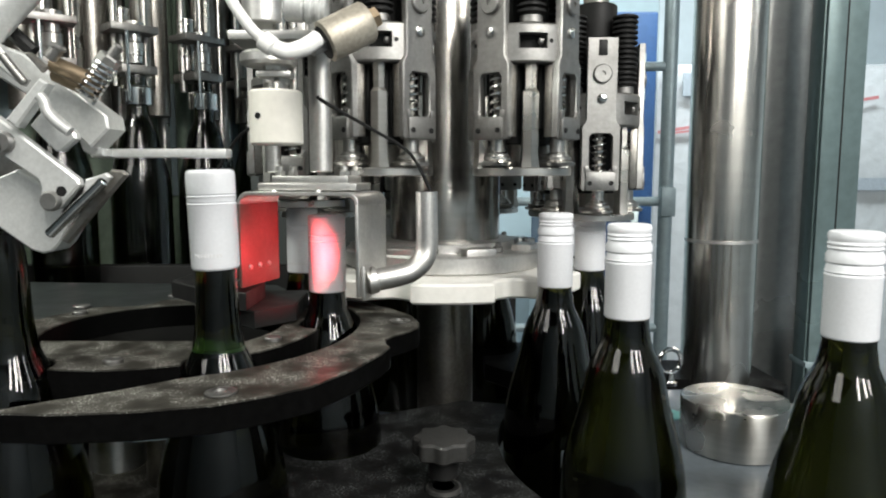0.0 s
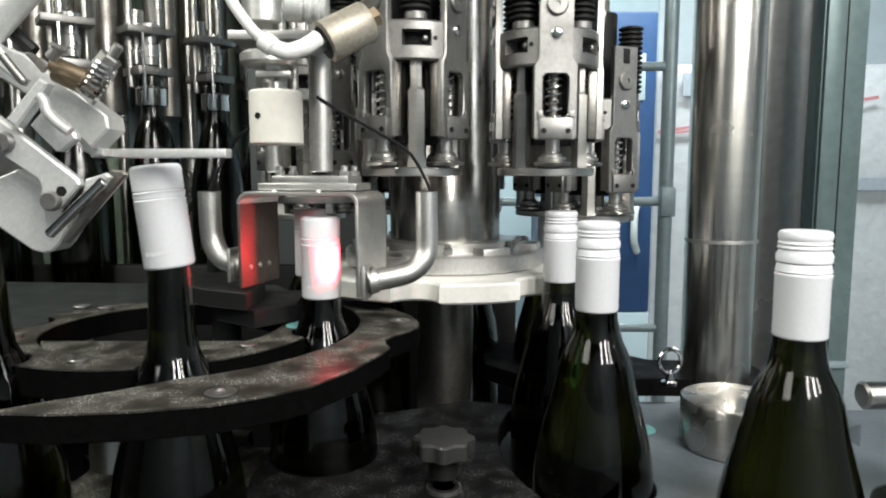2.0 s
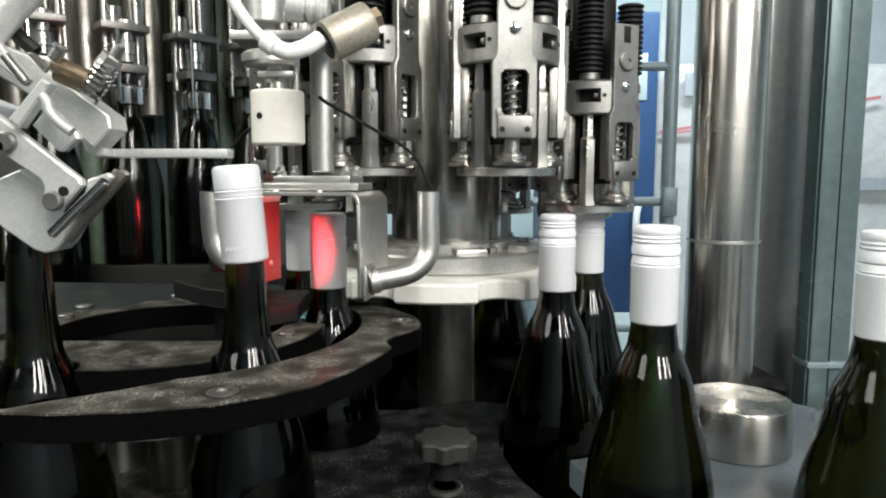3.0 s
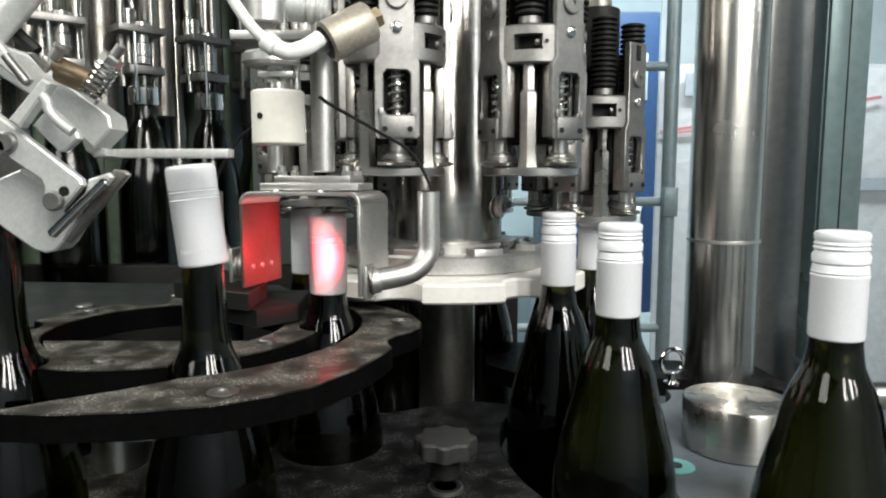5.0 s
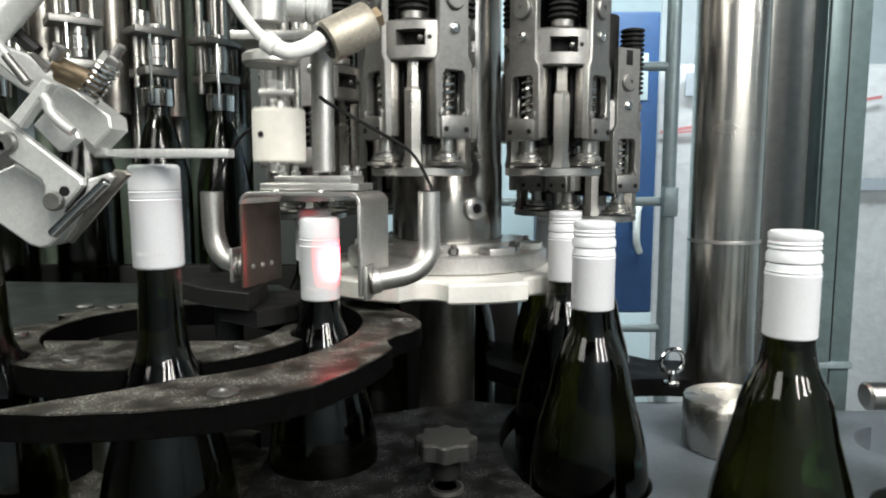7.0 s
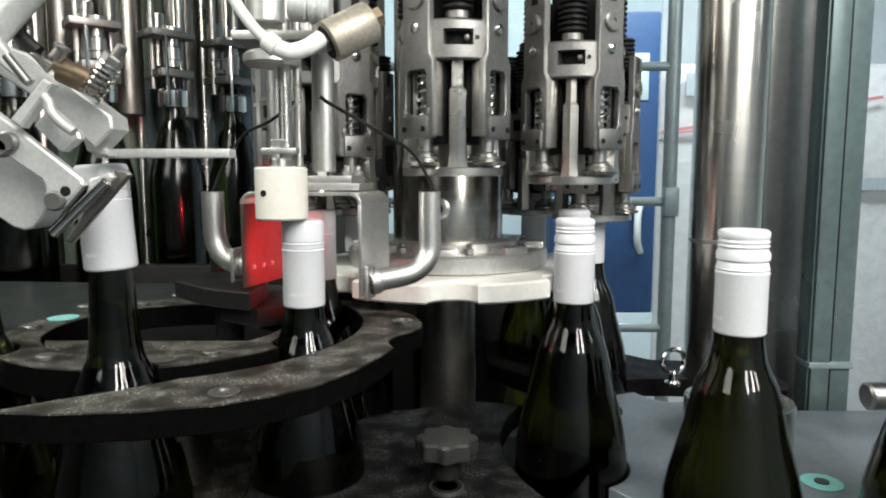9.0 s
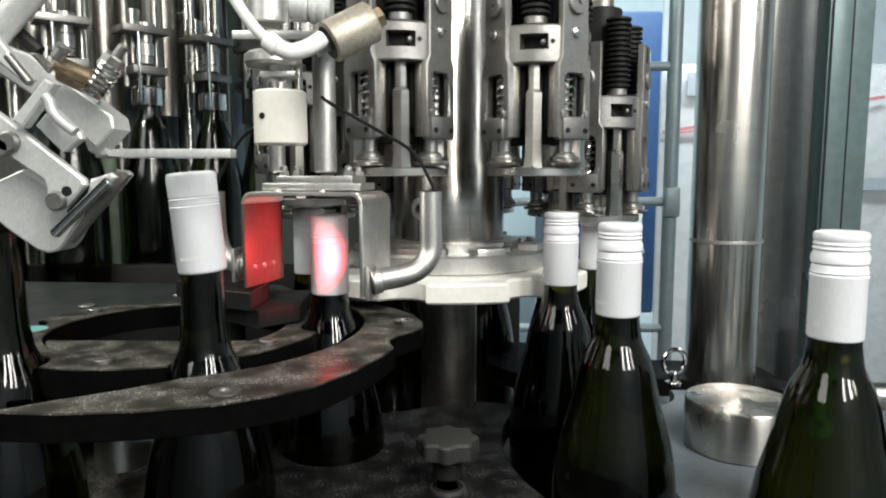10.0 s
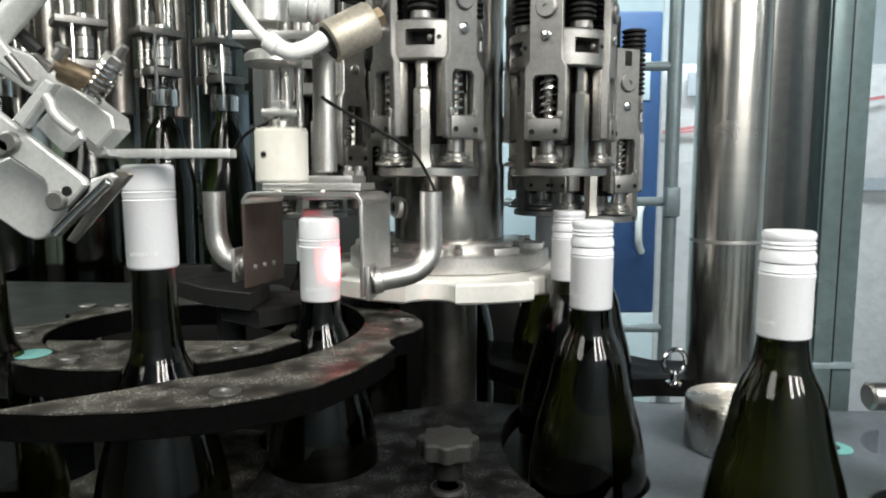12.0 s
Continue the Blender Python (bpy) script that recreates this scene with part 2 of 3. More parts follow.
def arc(cx, cy, r, a0, a1, n):
    return [(cx + r * math.cos(math.radians(a)), cy + r * math.sin(math.radians(a))) for a in np.linspace(a0, a1, n)]


def star_outline(r, n, ring, pocket, lip=0):
    """A wheel of radius r with n round pockets of radius pocket centred on the ring, the first at angle 0."""
    pts = []
    half = math.acos((r * r + ring * ring - pocket * pocket) / (2 * r * ring))
    for i in range(n):
        a = 2 * math.pi * i / n
        c = Vector((ring * math.cos(a), ring * math.sin(a)))
        p0 = Vector((r * math.cos(a - half), r * math.sin(a - half))) - c
        p1 = Vector((r * math.cos(a + half), r * math.sin(a + half))) - c
        a0, a1 = math.atan2(p0.y, p0.x), math.atan2(p1.y, p1.x)
        while a0 < a1:
            a0 += 2 * math.pi
        # round the inner side of the pocket, from a0 down to a1
        for k in range(15):
            b = a0 + (a1 - a0) * k / 14
            pts.append((c.x + pocket * math.cos(b), c.y + pocket * math.sin(b)))
        e0, e1 = a + half, a + 2 * math.pi / n - half
        for k in range(1, 10):
            b = e0 + (e1 - e0) * k / 10
            pts.append((r * math.cos(b), r * math.sin(b)))
    return pts


# ---- plan: three wheels that hand the bottles on ----
IN, OUT, TUR = (-.2198, .5275), (.2377, .5302), (.002, .715)
R_IN, R_OUT, R_TUR = .1266, .1467, .153
CAP_Z = EYE - .0940            # lower rim of a seated cap
NECK = .2673                   # that rim over the bottle's foot
CLOCK = ((0, 0), (.5, .203), (1, .399), (1.5, .593), (2, .79), (2.5, .986), (3, 1.14), (5, 1.93), (5.5, 2.189), (6, 2.343),
         (6.5, 2.541), (7, 2.737), (9, 3.527), (9.5, 3.722), (10, 3.915), (10.5, 4.099), (11, 4.314), (11.5, 4.51), (12, 4.702))
TIMES = [i * .25 for i in range(49)]
FINE = [i * .1 for i in range(121)]


def turns(t):
    """How many bottle pitches the machine has gone by t seconds."""
    return float(np.interp(t, [c[0] for c in CLOCK], [c[1] for c in CLOCK]))


def on(c, r, deg):
    return Vector((c[0] + r * math.cos(math.radians(deg)), c[1] + r * math.sin(math.radians(deg))))


def tur_angle(s):
    return 224 - 45 * (s - .58)


def bottle_xy(s):
    """Where a bottle stands s pitches after it has passed the infeed wheel's zero mark."""
    a = math.degrees(.1079) + 60 * s
    if a < -135:
        p = on(IN, R_IN, -135)
        d = math.radians(-135 - a) * R_IN
        return p + Vector((-.707, .707)) * d
    inn = on(IN, R_IN, a)
    tur = on(TUR, R_TUR, tur_angle(s))
    b = math.degrees(3.8073) + 360 / 7 * (s - 8)
    if b < 287:
        out = on(OUT, R_OUT, b)
    else:
        out = on(OUT, R_OUT, 287) + Vector((.956, .292)) * math.radians(b - 287) * R_OUT
    w1 = min(max((s - .36) / .44, 0), 1)
    w2 = min(max((s - 6.3) / .44, 0), 1)
    w1, w2 = w1 * w1 * (3 - 2 * w1), w2 * w2 * (3 - 2 * w2)
    return inn.lerp(tur, w1).lerp(out, w2)


# ---- setting: hall, guard panels, deck ----
def structure(name, bm, mat, label=""):
    return solid(name, bm, mat, label, kind="structure")


structure("floor", box(7, 7.4, .1, T((0, 1, -.05)), 0), FLOOR, "smooth grey hall floor")
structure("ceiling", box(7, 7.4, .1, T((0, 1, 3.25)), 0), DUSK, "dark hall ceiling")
structure("wall_north", box(7, .1, 3.2, T((0, 4.65, 1.6)), 0), PALE, "pale blue-grey hall wall")
structure("wall_south", box(7, .1, 3.2, T((0, -2.65, 1.6)), 0), PALE, "pale blue-grey hall wall")
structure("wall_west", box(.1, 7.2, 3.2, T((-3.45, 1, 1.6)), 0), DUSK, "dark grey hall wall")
structure("wall_east", box(.1, 7.2, 3.2, T((3.45, 1, 1.6)), 0), PALE, "pale blue-grey hall wall")

structure("machine_bed", plate([(-1.5, .15), (1.3, .15), (1.3, .95), (.5, 1.15), (-1.5, 1.15)], .03, T((0, 0, EYE - .40))), STARDECK, "dark steel machine bed")


structure("machine_base", box(2.6, .78, EYE - .432, T((-.1, .55, (EYE - .432) / 2)), .01), STARDECK, "dark steel machine base on the floor")
structure("rear_dark_sheet", box(.75, .02, .34, T((-.27, .96, EYE - .30)), .003), RUBBER_SHADE, "black sheet added behind the turret to hide the pale hall")

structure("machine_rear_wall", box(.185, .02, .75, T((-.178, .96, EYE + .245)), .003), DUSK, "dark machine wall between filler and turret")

# ---- wine bottles and screw caps ----
GLASS = [(0, .004), (.031, .001), (.0395, .003), (.0415, .008), (.0424, .03), (.0425, .13), (.042, .148), (.0405, .163), (.0383, .175), (.0362, .184),
         (.0337, .193), (.0292, .210), (.0257, .228), (.0222, .238), (.0184, .2455), (.0162, .251), (.0154, .2565), (.015, .265), (.0142, .276), (.0138, .30),
         (.0134, .318), (.0128, .322), (0, .322)]
FINISH = [(.0145, .262), (.0137, .274), (.0131, .288), (.0126, .302), (.0117, .312), (.0104, .319), (.0102, .322), (0, .322)]


def cap_profile(rolled):
    r = .0149
    if rolled:
        p = [(r - .0012, -.001), (r - .0002, 0), (r, .0006), (r, .0335), (r + .0004, .0345), (r + .0004, .0355), (r - .0005, .0363), (r + .0004, .0372), (r - .0002, .0385),
             (r - .0004, .0405), (r - .001, .0415), (r + .0001, .0427), (r + .0002, .0465), (r - .001, .0485), (r - .0011, .0493), (r - .0003, .0505), (r - .0011, .0517),
             (r - .0004, .053), (r - .0012, .0543), (r - .0006, .0555), (r - .0004, .058), (r - .0012, .0595), (r - .0025, .060), (0, .060)]
    else:
        p = [(r - .0012, -.001), (r - .0002, 0), (r, .0006), (r, .0385), (r + .0004, .0392), (r - .0006, .0400), (r, .0408), (r, .0432), (r + .0004, .0438),
             (r - .0006, .0446), (r, .0454), (r, .0572), (r - .0005, .0588), (r - .0016, .0598), (r - .003, .060), (0, .060)]
    return [(r_, z_ * 1.025) for r_, z_ in p]


cap_mesh = finish(lathe(cap_profile(False), n=40, cap=True), "screw_cap", CAPWHITE)
rolled_mesh = finish(lathe(cap_profile(True), n=40, cap=True), "screw_cap", CAPWHITE)
filler_glass = finish(lathe(GLASS, n=40, cap=False), "glass", DUSTGLASS)
glass_mesh = finish(lathe([p for p in GLASS if p[1] < .26 and p != (0, .322)] + FINISH, n=40, cap=False), "glass", GREENGLASS)


def print_mesh():
    """A faint row of small bars round the cap's skirt."""
    bms = []
    for k in range(9):
        a = math.radians(-122 + k * 8)
        bms.append(box(.0012, .0003, .0022, T((.0149 * math.cos(a), .0149 * math.sin(a), .0085)) @ RZ(math.degrees(a) + 90), 0))
    return finish(bm_join(*bms), "printing", INK, False)


ink_mesh = print_mesh()
lip_mesh = finish(lathe([(.0102, .314), (.0108, .315), (.0108, .318), (.0104, .319), (.0106, .321), (.0106, .3245), (.0098, .3255), (.0082, .3255), (.008, .3225)], n=32, cap=False), "lip", GREENGLASS)
BOTTLES, CAPS = [], []
for k in range(-10, 8):
    loose, rolled = k >= 1, k <= -2
    kind = ("dark green wine bottle with a white rolled-on screw cap" if rolled else
            "open dark green wine bottle under a loose cap" if loose else "dark green wine bottle with a smooth white screw cap")
    b = thing("wine_bottle", kind, "bottle", group="bottles on the capping line")
    g = new("glass", glass_mesh)
    g.parent, g["label"] = b, "glossy dark green glass filled with wine"
    lip = new("lip", lip_mesh)
    lip.parent = b
    if loose:
        c = new("screw_cap", cap_mesh)
        tagged(c, "loose smooth white aluminium screw cap", "bottle cap", "loose screw caps")
        CAPS.append((k, c))
    else:
        c = new("screw_cap", rolled_mesh if rolled else cap_mesh)
        c.parent, c["label"] = b, "white aluminium screw cap"
        c.matrix_local = T((0, 0, NECK))
    i = new("printing", ink_mesh)
    i.parent = c
    BOTTLES.append((k, b))

# ---- infeed wheel and its guides ----
PZ = EYE - .121
infeed = thing("infeed_star_wheel", "black plastic infeed star wheel with six pockets and bolts", "star wheel", T((*IN, PZ)))
ring = star_outline(.122, 6, R_IN, .0235)
part("upper_plate", plate(ring, .02, holes=[(0, 0, .09)]), BLACK, infeed)
part("lower_plate", plate(star_outline(.115, 6, R_IN, .0435), .02, T((0, 0, -.13))), BLACK, infeed)
for i in range(6):
    a = math.radians(60 * i + 28)
    part("bolt", lathe([(.0062, 0), (.0062, .0022), (.0055, .0028), (0, .0028)], T((.106 * math.cos(a), .106 * math.sin(a), 0)), 20), STEEL_M, infeed)
part("sticker", lathe([(.012, 0), (.012, .0006)], T((.106 * math.cos(-.92), .106 * math.sin(-.92), .0002))), TEAL, infeed, "teal round sticker")

hub = thing("infeed_hub_cover", "dark plastic hub cover inside the infeed wheel", "cover", T((*IN, PZ)))
part("cover_plate", plate(arc(0, 0, .0885, 204, 336, 40), .012, T((0, 0, -.003))), BLACK, hub)
part("hub_disc", lathe([(.084, -.062), (.084, -.052), (.082, -.05), (.03, -.05), (.03, -.044), (0, -.044)], n=48), FRAME, hub, "blue-grey disc under the wheel")
part("hub_shaft", rod(.025, .22, T((0, .01, -.28))), STEEL_D, hub)
part("spacer", rod(.0195, .034, T((-.0225, -.045, -.095))), STEEL_B, hub, "round steel spacer")

guide = thing("infeed_guide_plate", "black plastic curved bottle guide plate wet with drops", "guide plate", T((0, 0, PZ)))
outer = [(-.236, .331), (-.2, .328), (-.16, .332), (-.121, .342), (-.097, .356), (-.0756, .373), (-.055, .408), (-.041, .445), (-.037, .463), (-.041, .472), (-.042, .484), (-.037, .494),
         (-.026, .508), (-.0195, .522), (-.019, .54), (-.027, .568), (-.045, .596), (-.07, .625), (-.1, .64)]
part("guide_body", plate(outer + arc(*IN, .152, 44, -66, 40) + [(-.185, .366), (-.21, .3505)], .016), BLACK, guide)
for x, y, r in ((-.0355, .543, .0088), (-.123, .361, .0088)):
    part("bolt", bm_join(lathe([(r, 0), (r, .0008), (r - .001, .0012), (.004, .0012), (.0035, -.001)], T((x, y, .0005)), 24)), STEEL_M, guide, "countersunk steel bolt")
part("lower_guide", plate([(x, y + .012) for x, y in outer] + arc(*IN, .172, 44, -66, 40) + [(-.185, .356)], .02, T((0, 0, -.13))), BLACK, guide)

back = thing("transfer_guide_plate", "grey-black bottle guide plate behind the infeed wheel", "guide plate", T((0, 0, PZ - .012)))
part("guide_body", plate([(-.95, .47), (-.42, .47)] + arc(*IN, .152, 190, 60, 40) + [(-.15, .72), (-.2, .8), (-.95, .85)], .018), STARDECK, back)
for x, y in ((-.36, .66), (-.29, .72), (-.44, .58)):
    part("bolt", rod(.008, .003, T((x, y, 0))), STEEL_M, back)

pad = thing("side_guide_block", "black rubber side guide block on a bracket", "guide block", T((0, 0, EYE - .105)))
part("pad", plate([(-.231, .565), (-.228, .6), (-.21, .64), (-.19, .64), (-.15, .56), (-.15, .505), (-.19, .525)], .014, T((0, 0, .0145))), RUBBER_SHADE, pad)
part("front_pad", plate([(-.185, .54), (-.145, .508), (-.119, .536), (-.122, .602), (-.184, .602)], .014, T((0, 0, .0))), RUBBER_SHADE, pad)
part("post", rod(.012, .07, T((-.19, .58, -.06))), RUBBER_SHADE, pad)
part("knob", bm_join(rod(.006, .025, T((-.213, .62, .012))), rod(.011, .012, T((-.213, .62, .035)))), RUBBER_SHADE, pad)

# ---- sensor bracket over the infeed wheel ----
bracket = thing("sensor_bracket", "folded stainless sheet bracket with a red sensor light", "bracket", T((-.1535, .5, EYE - .0147)) @ RZ(-9) @ Matrix.Diagonal((.906, .906, .906, 1)))
W, D = .103, .058
lean = Matrix(((1, .15, 0, 0), (0, 1, 0, 0), (0, 0, 1, 0), (0, 0, 0, 1)))
FOLD = .01


def moved_by_lean(y):
    """On the inner face of the darkened leg, y deep."""
    return T((.003 + .15 * y, y, -.062))


bent = arc(FOLD, -FOLD, FOLD, 180, 90, 8) + arc(W - FOLD, -FOLD, FOLD, 90, 0, 8) + arc(W - FOLD, -FOLD, FOLD - .003, 0, 90, 8) + arc(FOLD, -FOLD, FOLD - .003, 90, 180, 8)
part("top_sheet", moved(plate(bent, D, T((0, 0, .0015)) @ RX(90), bev=.0004), lean), STEEL_B, bracket)
part("near_leg", moved(box(.003, D, .070, T((.0015, D / 2, -.0435))), lean), DARK_LEG, bracket, "brown leg toned dark as in shade, lit red by the sensor")
part("far_leg", moved(box(.003, D, .075, T((W - .0015, D / 2, -.046))), lean), STEEL_B, bracket)
for i in range(3):
    part("rivet", lathe([(.0024, 0), (.002, .0016), (0, .002)], moved_by_lean(.012 + .014 * i) @ RY(90), 12), STEEL_B, bracket)
part("cover_plate", box(.085, .045, .006, T((.056, .034, .0055))), STEEL_B, bracket)
part("mount_block", box(.066, .04, .006, T((.058, .034, .0115))), STEEL_B, bracket)
for x, y in ((.03, .02), (.086, .02), (.03, .05), (.086, .05)):
    part("bolt", bm_join(rod(.0045, .004, T((x, y, .0145)), 6, .0004), rod(.003, .005, T((x, y, .018)), 12)), STEEL_B, bracket)
for x in (.03, .068):
    part("rivet", lathe([(.003, 0), (.0025, .0015), (0, .002)], T((x, .006, .0015)), 12), STEEL_B, bracket)
part("sensor_window", box(.001, .02, .04, T((W - .0036, D * .55, -.035)), 0), RED, bracket)


def bent_pipe(name, pts, r, label, flange):
    p = thing(name, label, "pipe")
    part("tube", pipe(pts, r, 20, 8), STEEL_B, p)
    part("flange", rod_between(*flange, r * 1.2, 20), STEEL_B, p)
    part("foot_plate", box(.003, .022, .026, T(Vector(flange[0])) @ RZ(-9), .001), STEEL_B, p, "square welded foot plate")
    part("weld", pipe([Vector(flange[0]).lerp(Vector(flange[1]), .45) + .0095 * Vector((0, math.cos(a), math.sin(a))) for a in np.linspace(0, 2 * math.pi, 13)], .0011, 8, 2), STEEL_D, p)
    part("mouth_shade", rod_between(Vector(pts[0]) + Vector((0, 0, .0002)), Vector(pts[0]) + Vector((0, 0, .0006)), r * .8, 20), RUBBER_SHADE, p)
    return p


bent_pipe("bent_pipe", [(-0.0124, 0.5110, EYE - 0.0135), (-0.0124, 0.5113, EYE - 0.0356), (-0.0124, 0.5115, EYE - 0.0559), (-0.0157, 0.5094, EYE - 0.0660), (-0.0230, 0.5071, EYE - 0.0728), (-0.0331, 0.5036, EYE - 0.0764), (-0.0506, 0.5002, EYE - 0.0795)], .0085,
          "bent stainless cable pipe welded to the bracket", ((-0.0570, 0.4979, EYE - 0.0804), (-0.0496, 0.5002, EYE - 0.0790)))
bent_pipe("bent_pipe", [(-0.1812, 0.5226, EYE - 0.0139), (-0.1812, 0.5229, EYE - 0.0360), (-0.1802, 0.5230, EYE - 0.0498), (-0.1766, 0.5220, EYE - 0.0600), (-0.1701, 0.5210, EYE - 0.0664), (-0.1564, 0.5187, EYE - 0.0709)], .0085,
          "bent stainless cable pipe welded to the bracket", ((-0.1618, 0.5187, EYE - 0.0699), (-0.1554, 0.5187, EYE - 0.0718)))
solid("cable", pipe([(-0.0851, 0.4637, EYE + 0.0517), (-0.0782, 0.4696, EYE + 0.0469), (-0.0506, 0.4872, EYE + 0.0315), (-0.0257, 0.5048, EYE + 0.0160), (-0.0124, 0.5109, EYE - 0.0061), (-0.0087, 0.5110, EYE - 0.0162)], .0013, 8), RUBBER_SHADE,
      "thin black sensor cable into the pipe", "cable")
solid("cable", pipe([(-0.1057, 0.4869, EYE + 0.0527), (-0.1287, 0.4987, EYE + 0.0385), (-0.1518, 0.5104, EYE + 0.0289), (-0.1720, 0.5223, EYE + 0.0055), (-0.1812, 0.5226, EYE - 0.0148)], .0013, 8), RUBBER_SHADE, "thin black sensor cable into the pipe", "cable")

red = bpy.data.lights.new("sensor_light", "SPOT")
red.energy, red.color, red.spot_size, red.spot_blend, red.shadow_soft_size = 2.5, (1, .03, .045), radians(78), 1.0, .005
redlamp = new("sensor_light", red)
redlamp.matrix_world = look((-.0655, .488, EYE - .068), (-.1576, .546, EYE - .060))

# ---- plunger that presses the caps down ----
PX, PY = -.1135, .465
press = thing("cap_plunger_guide", "stainless guide rods and air cylinder of the cap plunger", "press")
part("main_column", rod(.0085, .36, T((-.0919, .5125, EYE + .0011))), STEEL_B, press)
part("side_column", rod(.006, .3, T((-.1299, .5189, EYE + .0009))), STEEL_B, press)
part("cylinder_body", box(.012, .014, .05, T((PX + .012, PY + .022, EYE + .108)), .002), STEEL_B, press)
part("cylinder_barrel", rod(.014, .12, T((PX - .008, PY + .004, EYE + .1))), STEEL_B, press)
part("cylinder_head", lathe([(.017, 0), (.019, .002), (.019, .007), (.0165, .009)], T((PX - .004, PY, EYE + .072))), STEEL_B, press)
part("cross_plate", box(.08, .05, .006, T((PX + .01, PY + .02, EYE + .092))), STEEL_B, press)
plunger = thing("cap_plunger", "ivory nylon cap plunger with a dark hole", "plunger", T((PX, PY, EYE - .0315)))
part("nylon_head", lathe([(.0166, 0), (.0178, .0012), (.0178, .0348), (.0168, .036)], n=40), NYLON, plunger)
part("grub_shade", rod_between((-.008, -.0150, .0185), (-.0085, -.0164, .0185), .0022, 14, .0002), RUBBER_SHADE, plunger)
part("stem", bm_join(rod(.0045, .1, T((.003, .004, .036))), rod(.008, .006, T((0, 0, .036)))), STEEL, plunger)
part("guide_rod", rod(.003, .1, T((.011, .008, .036)), 12), STEEL, plunger)
part("clamp", bm_join(box(.024, .012, .004, T((0, 0, .047))), rod(.006, .006, T((-.002, 0, .049)), 6)), STEEL_B, plunger)

# ---- air fittings above ----
valve = thing("air_silencer", "dull bronze exhaust silencer with steel nut", "air fitting", T((-.0585, .4217, EYE + .0862)) @ Vector((.8, .36, .48)).to_track_quat("Z", "Y").to_matrix().to_4x4() @ Matrix.Diagonal((.82, .82, .82, 1)))
part("barrel", lathe([(.0125, -.02), (.0155, -.0185), (.0155, .0165), (.0145, .018), (.006, .019)]), BRONZE, valve)
part("face", lathe([(.0125, -.0203), (.0125, -.0195)]), RUBBER_SHADE, valve, "black disc for the shade in the open end")
part("nut", rod(.0065, .012, T((0, 0, -.031)), 6, .0004), STEEL_M, valve)
part("end_nut", rod(.008, .009, T((0, 0, .018)), 6, .0006), BRASS, valve)
solid("hose_elbow", bm_join(pipe([(-0.0732, .4026, EYE + 0.0781), (-0.0797, .3963, EYE + 0.0722), (-0.0889, .3937, EYE + 0.0692), (-0.0970, .3924, EYE + 0.0718), (-0.1011, .3924, EYE + 0.0744)], .0049, 14), rod_between((-0.0960, .3924, EYE + 0.0708), (-0.1026, .3924, EYE + 0.0759), .0058, 18)), TUBEWHITE,
      "white plastic push-in hose elbow", "air fitting")
solid("air_hose", pipe([(-0.0990, .3924, EYE + 0.0733), (-0.1092, .391, EYE + 0.0826), (-0.1214, .3895, EYE + 0.1019), (-0.1295, .3879, EYE + 0.1264), (-0.1346, .3875, EYE + 0.1569)], .0033, 12), TUBEWHITE, "white air hose curving upwards", "hose")
fit_ = thing("hose_fitting", "ribbed grey hose fitting on the press", "air fitting", T((-.0995, .4407, EYE + .1052)) @ RY(95))
part("body", bm_join(rod(.009, .012), rod(.0095, .004, T((0, 0, .013))), rod(.0095, .004, T((0, 0, .019))), rod(.008, .014, T((0, 0, .012)))), ENAMEL, fit_)

# ---- cap chute ----
chute = thing("cap_chute", "slanted stainless cap chute with clamps and spring", "cap chute", T((-.2, .366, EYE)))


def px(u, v, y=.366):
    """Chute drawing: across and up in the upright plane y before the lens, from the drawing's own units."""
    z = y * math.tan(math.atan((441 - v) / 1190) - .1115)
    return ((u - 784) / 1190 * (y * .9938 - z * .1113) + .2, z)


def spot(u, v, dy):
    """A point of the chute drawing, dy behind the chute's middle."""
    x, z = px(u, v, .366 + dy)
    return (x, dy, z)


def flat(points, y0, thick, y=.366):
    """An upright plate cut to the outline, y0 in front of (-) or behind the chute's middle."""
    return plate([px(u, v, y + y0) for u, v in points], thick, T((0, y0, 0)) @ RX(90), bev=.001)


part("track_plate", flat([(-60, 60), (40, 95), (188, 205), (192, 228), (160, 262), (80, 190), (-60, 100)], -.006, .02), ENAMEL, chute)
part("side_plate", flat([(-60, 165), (5, 215), (138, 318), (140, 328), (108, 366), (95, 372), (80, 366), (70, 350), (72, 332), (66, 318), (-60, 235)], -.026, .006), ENAMEL, chute)
part("gap_shade", flat([(140, 326), (160, 326), (122, 380), (106, 376)], -.02, .012), RUBBER_SHADE, chute, "black block for the shaded gap under the side plate")
part("end_bar", flat([(150, 318), (186, 306), (196, 314), (152, 362), (142, 352)], -.022, .004), ENAMEL, chute)
part("lower_track", flat([(196, 300), (216, 302), (224, 310), (120, 432), (106, 426)], -.014, .004), STEEL_D, chute)
part("channel", flat([(-60, 215), (40, 285), (95, 330), (60, 345), (-60, 300)], -.004, .02), STEEL_D, chute)
shoe = part("outlet_shoe", flat([(-40, 330), (30, 300), (90, 340), (135, 380), (105, 432), (92, 445), (75, 449), (55, 443), (0, 405), (-40, 370)], -.010, .018), ENAMEL, chute)
part("gate_bar", rod_between(spot(86, 416, -.03), spot(184, 320, -.03), .0027, 16), CHROME, chute)
part("cross_bar", flat([(8, 212), (68, 138), (84, 148), (28, 226)], -.034, .008), ENAMEL, chute)
part("clip", flat([(52, 222), (80, 188), (100, 206), (132, 236), (134, 246), (108, 268), (98, 268)], -.026, .006), ENAMEL, chute)
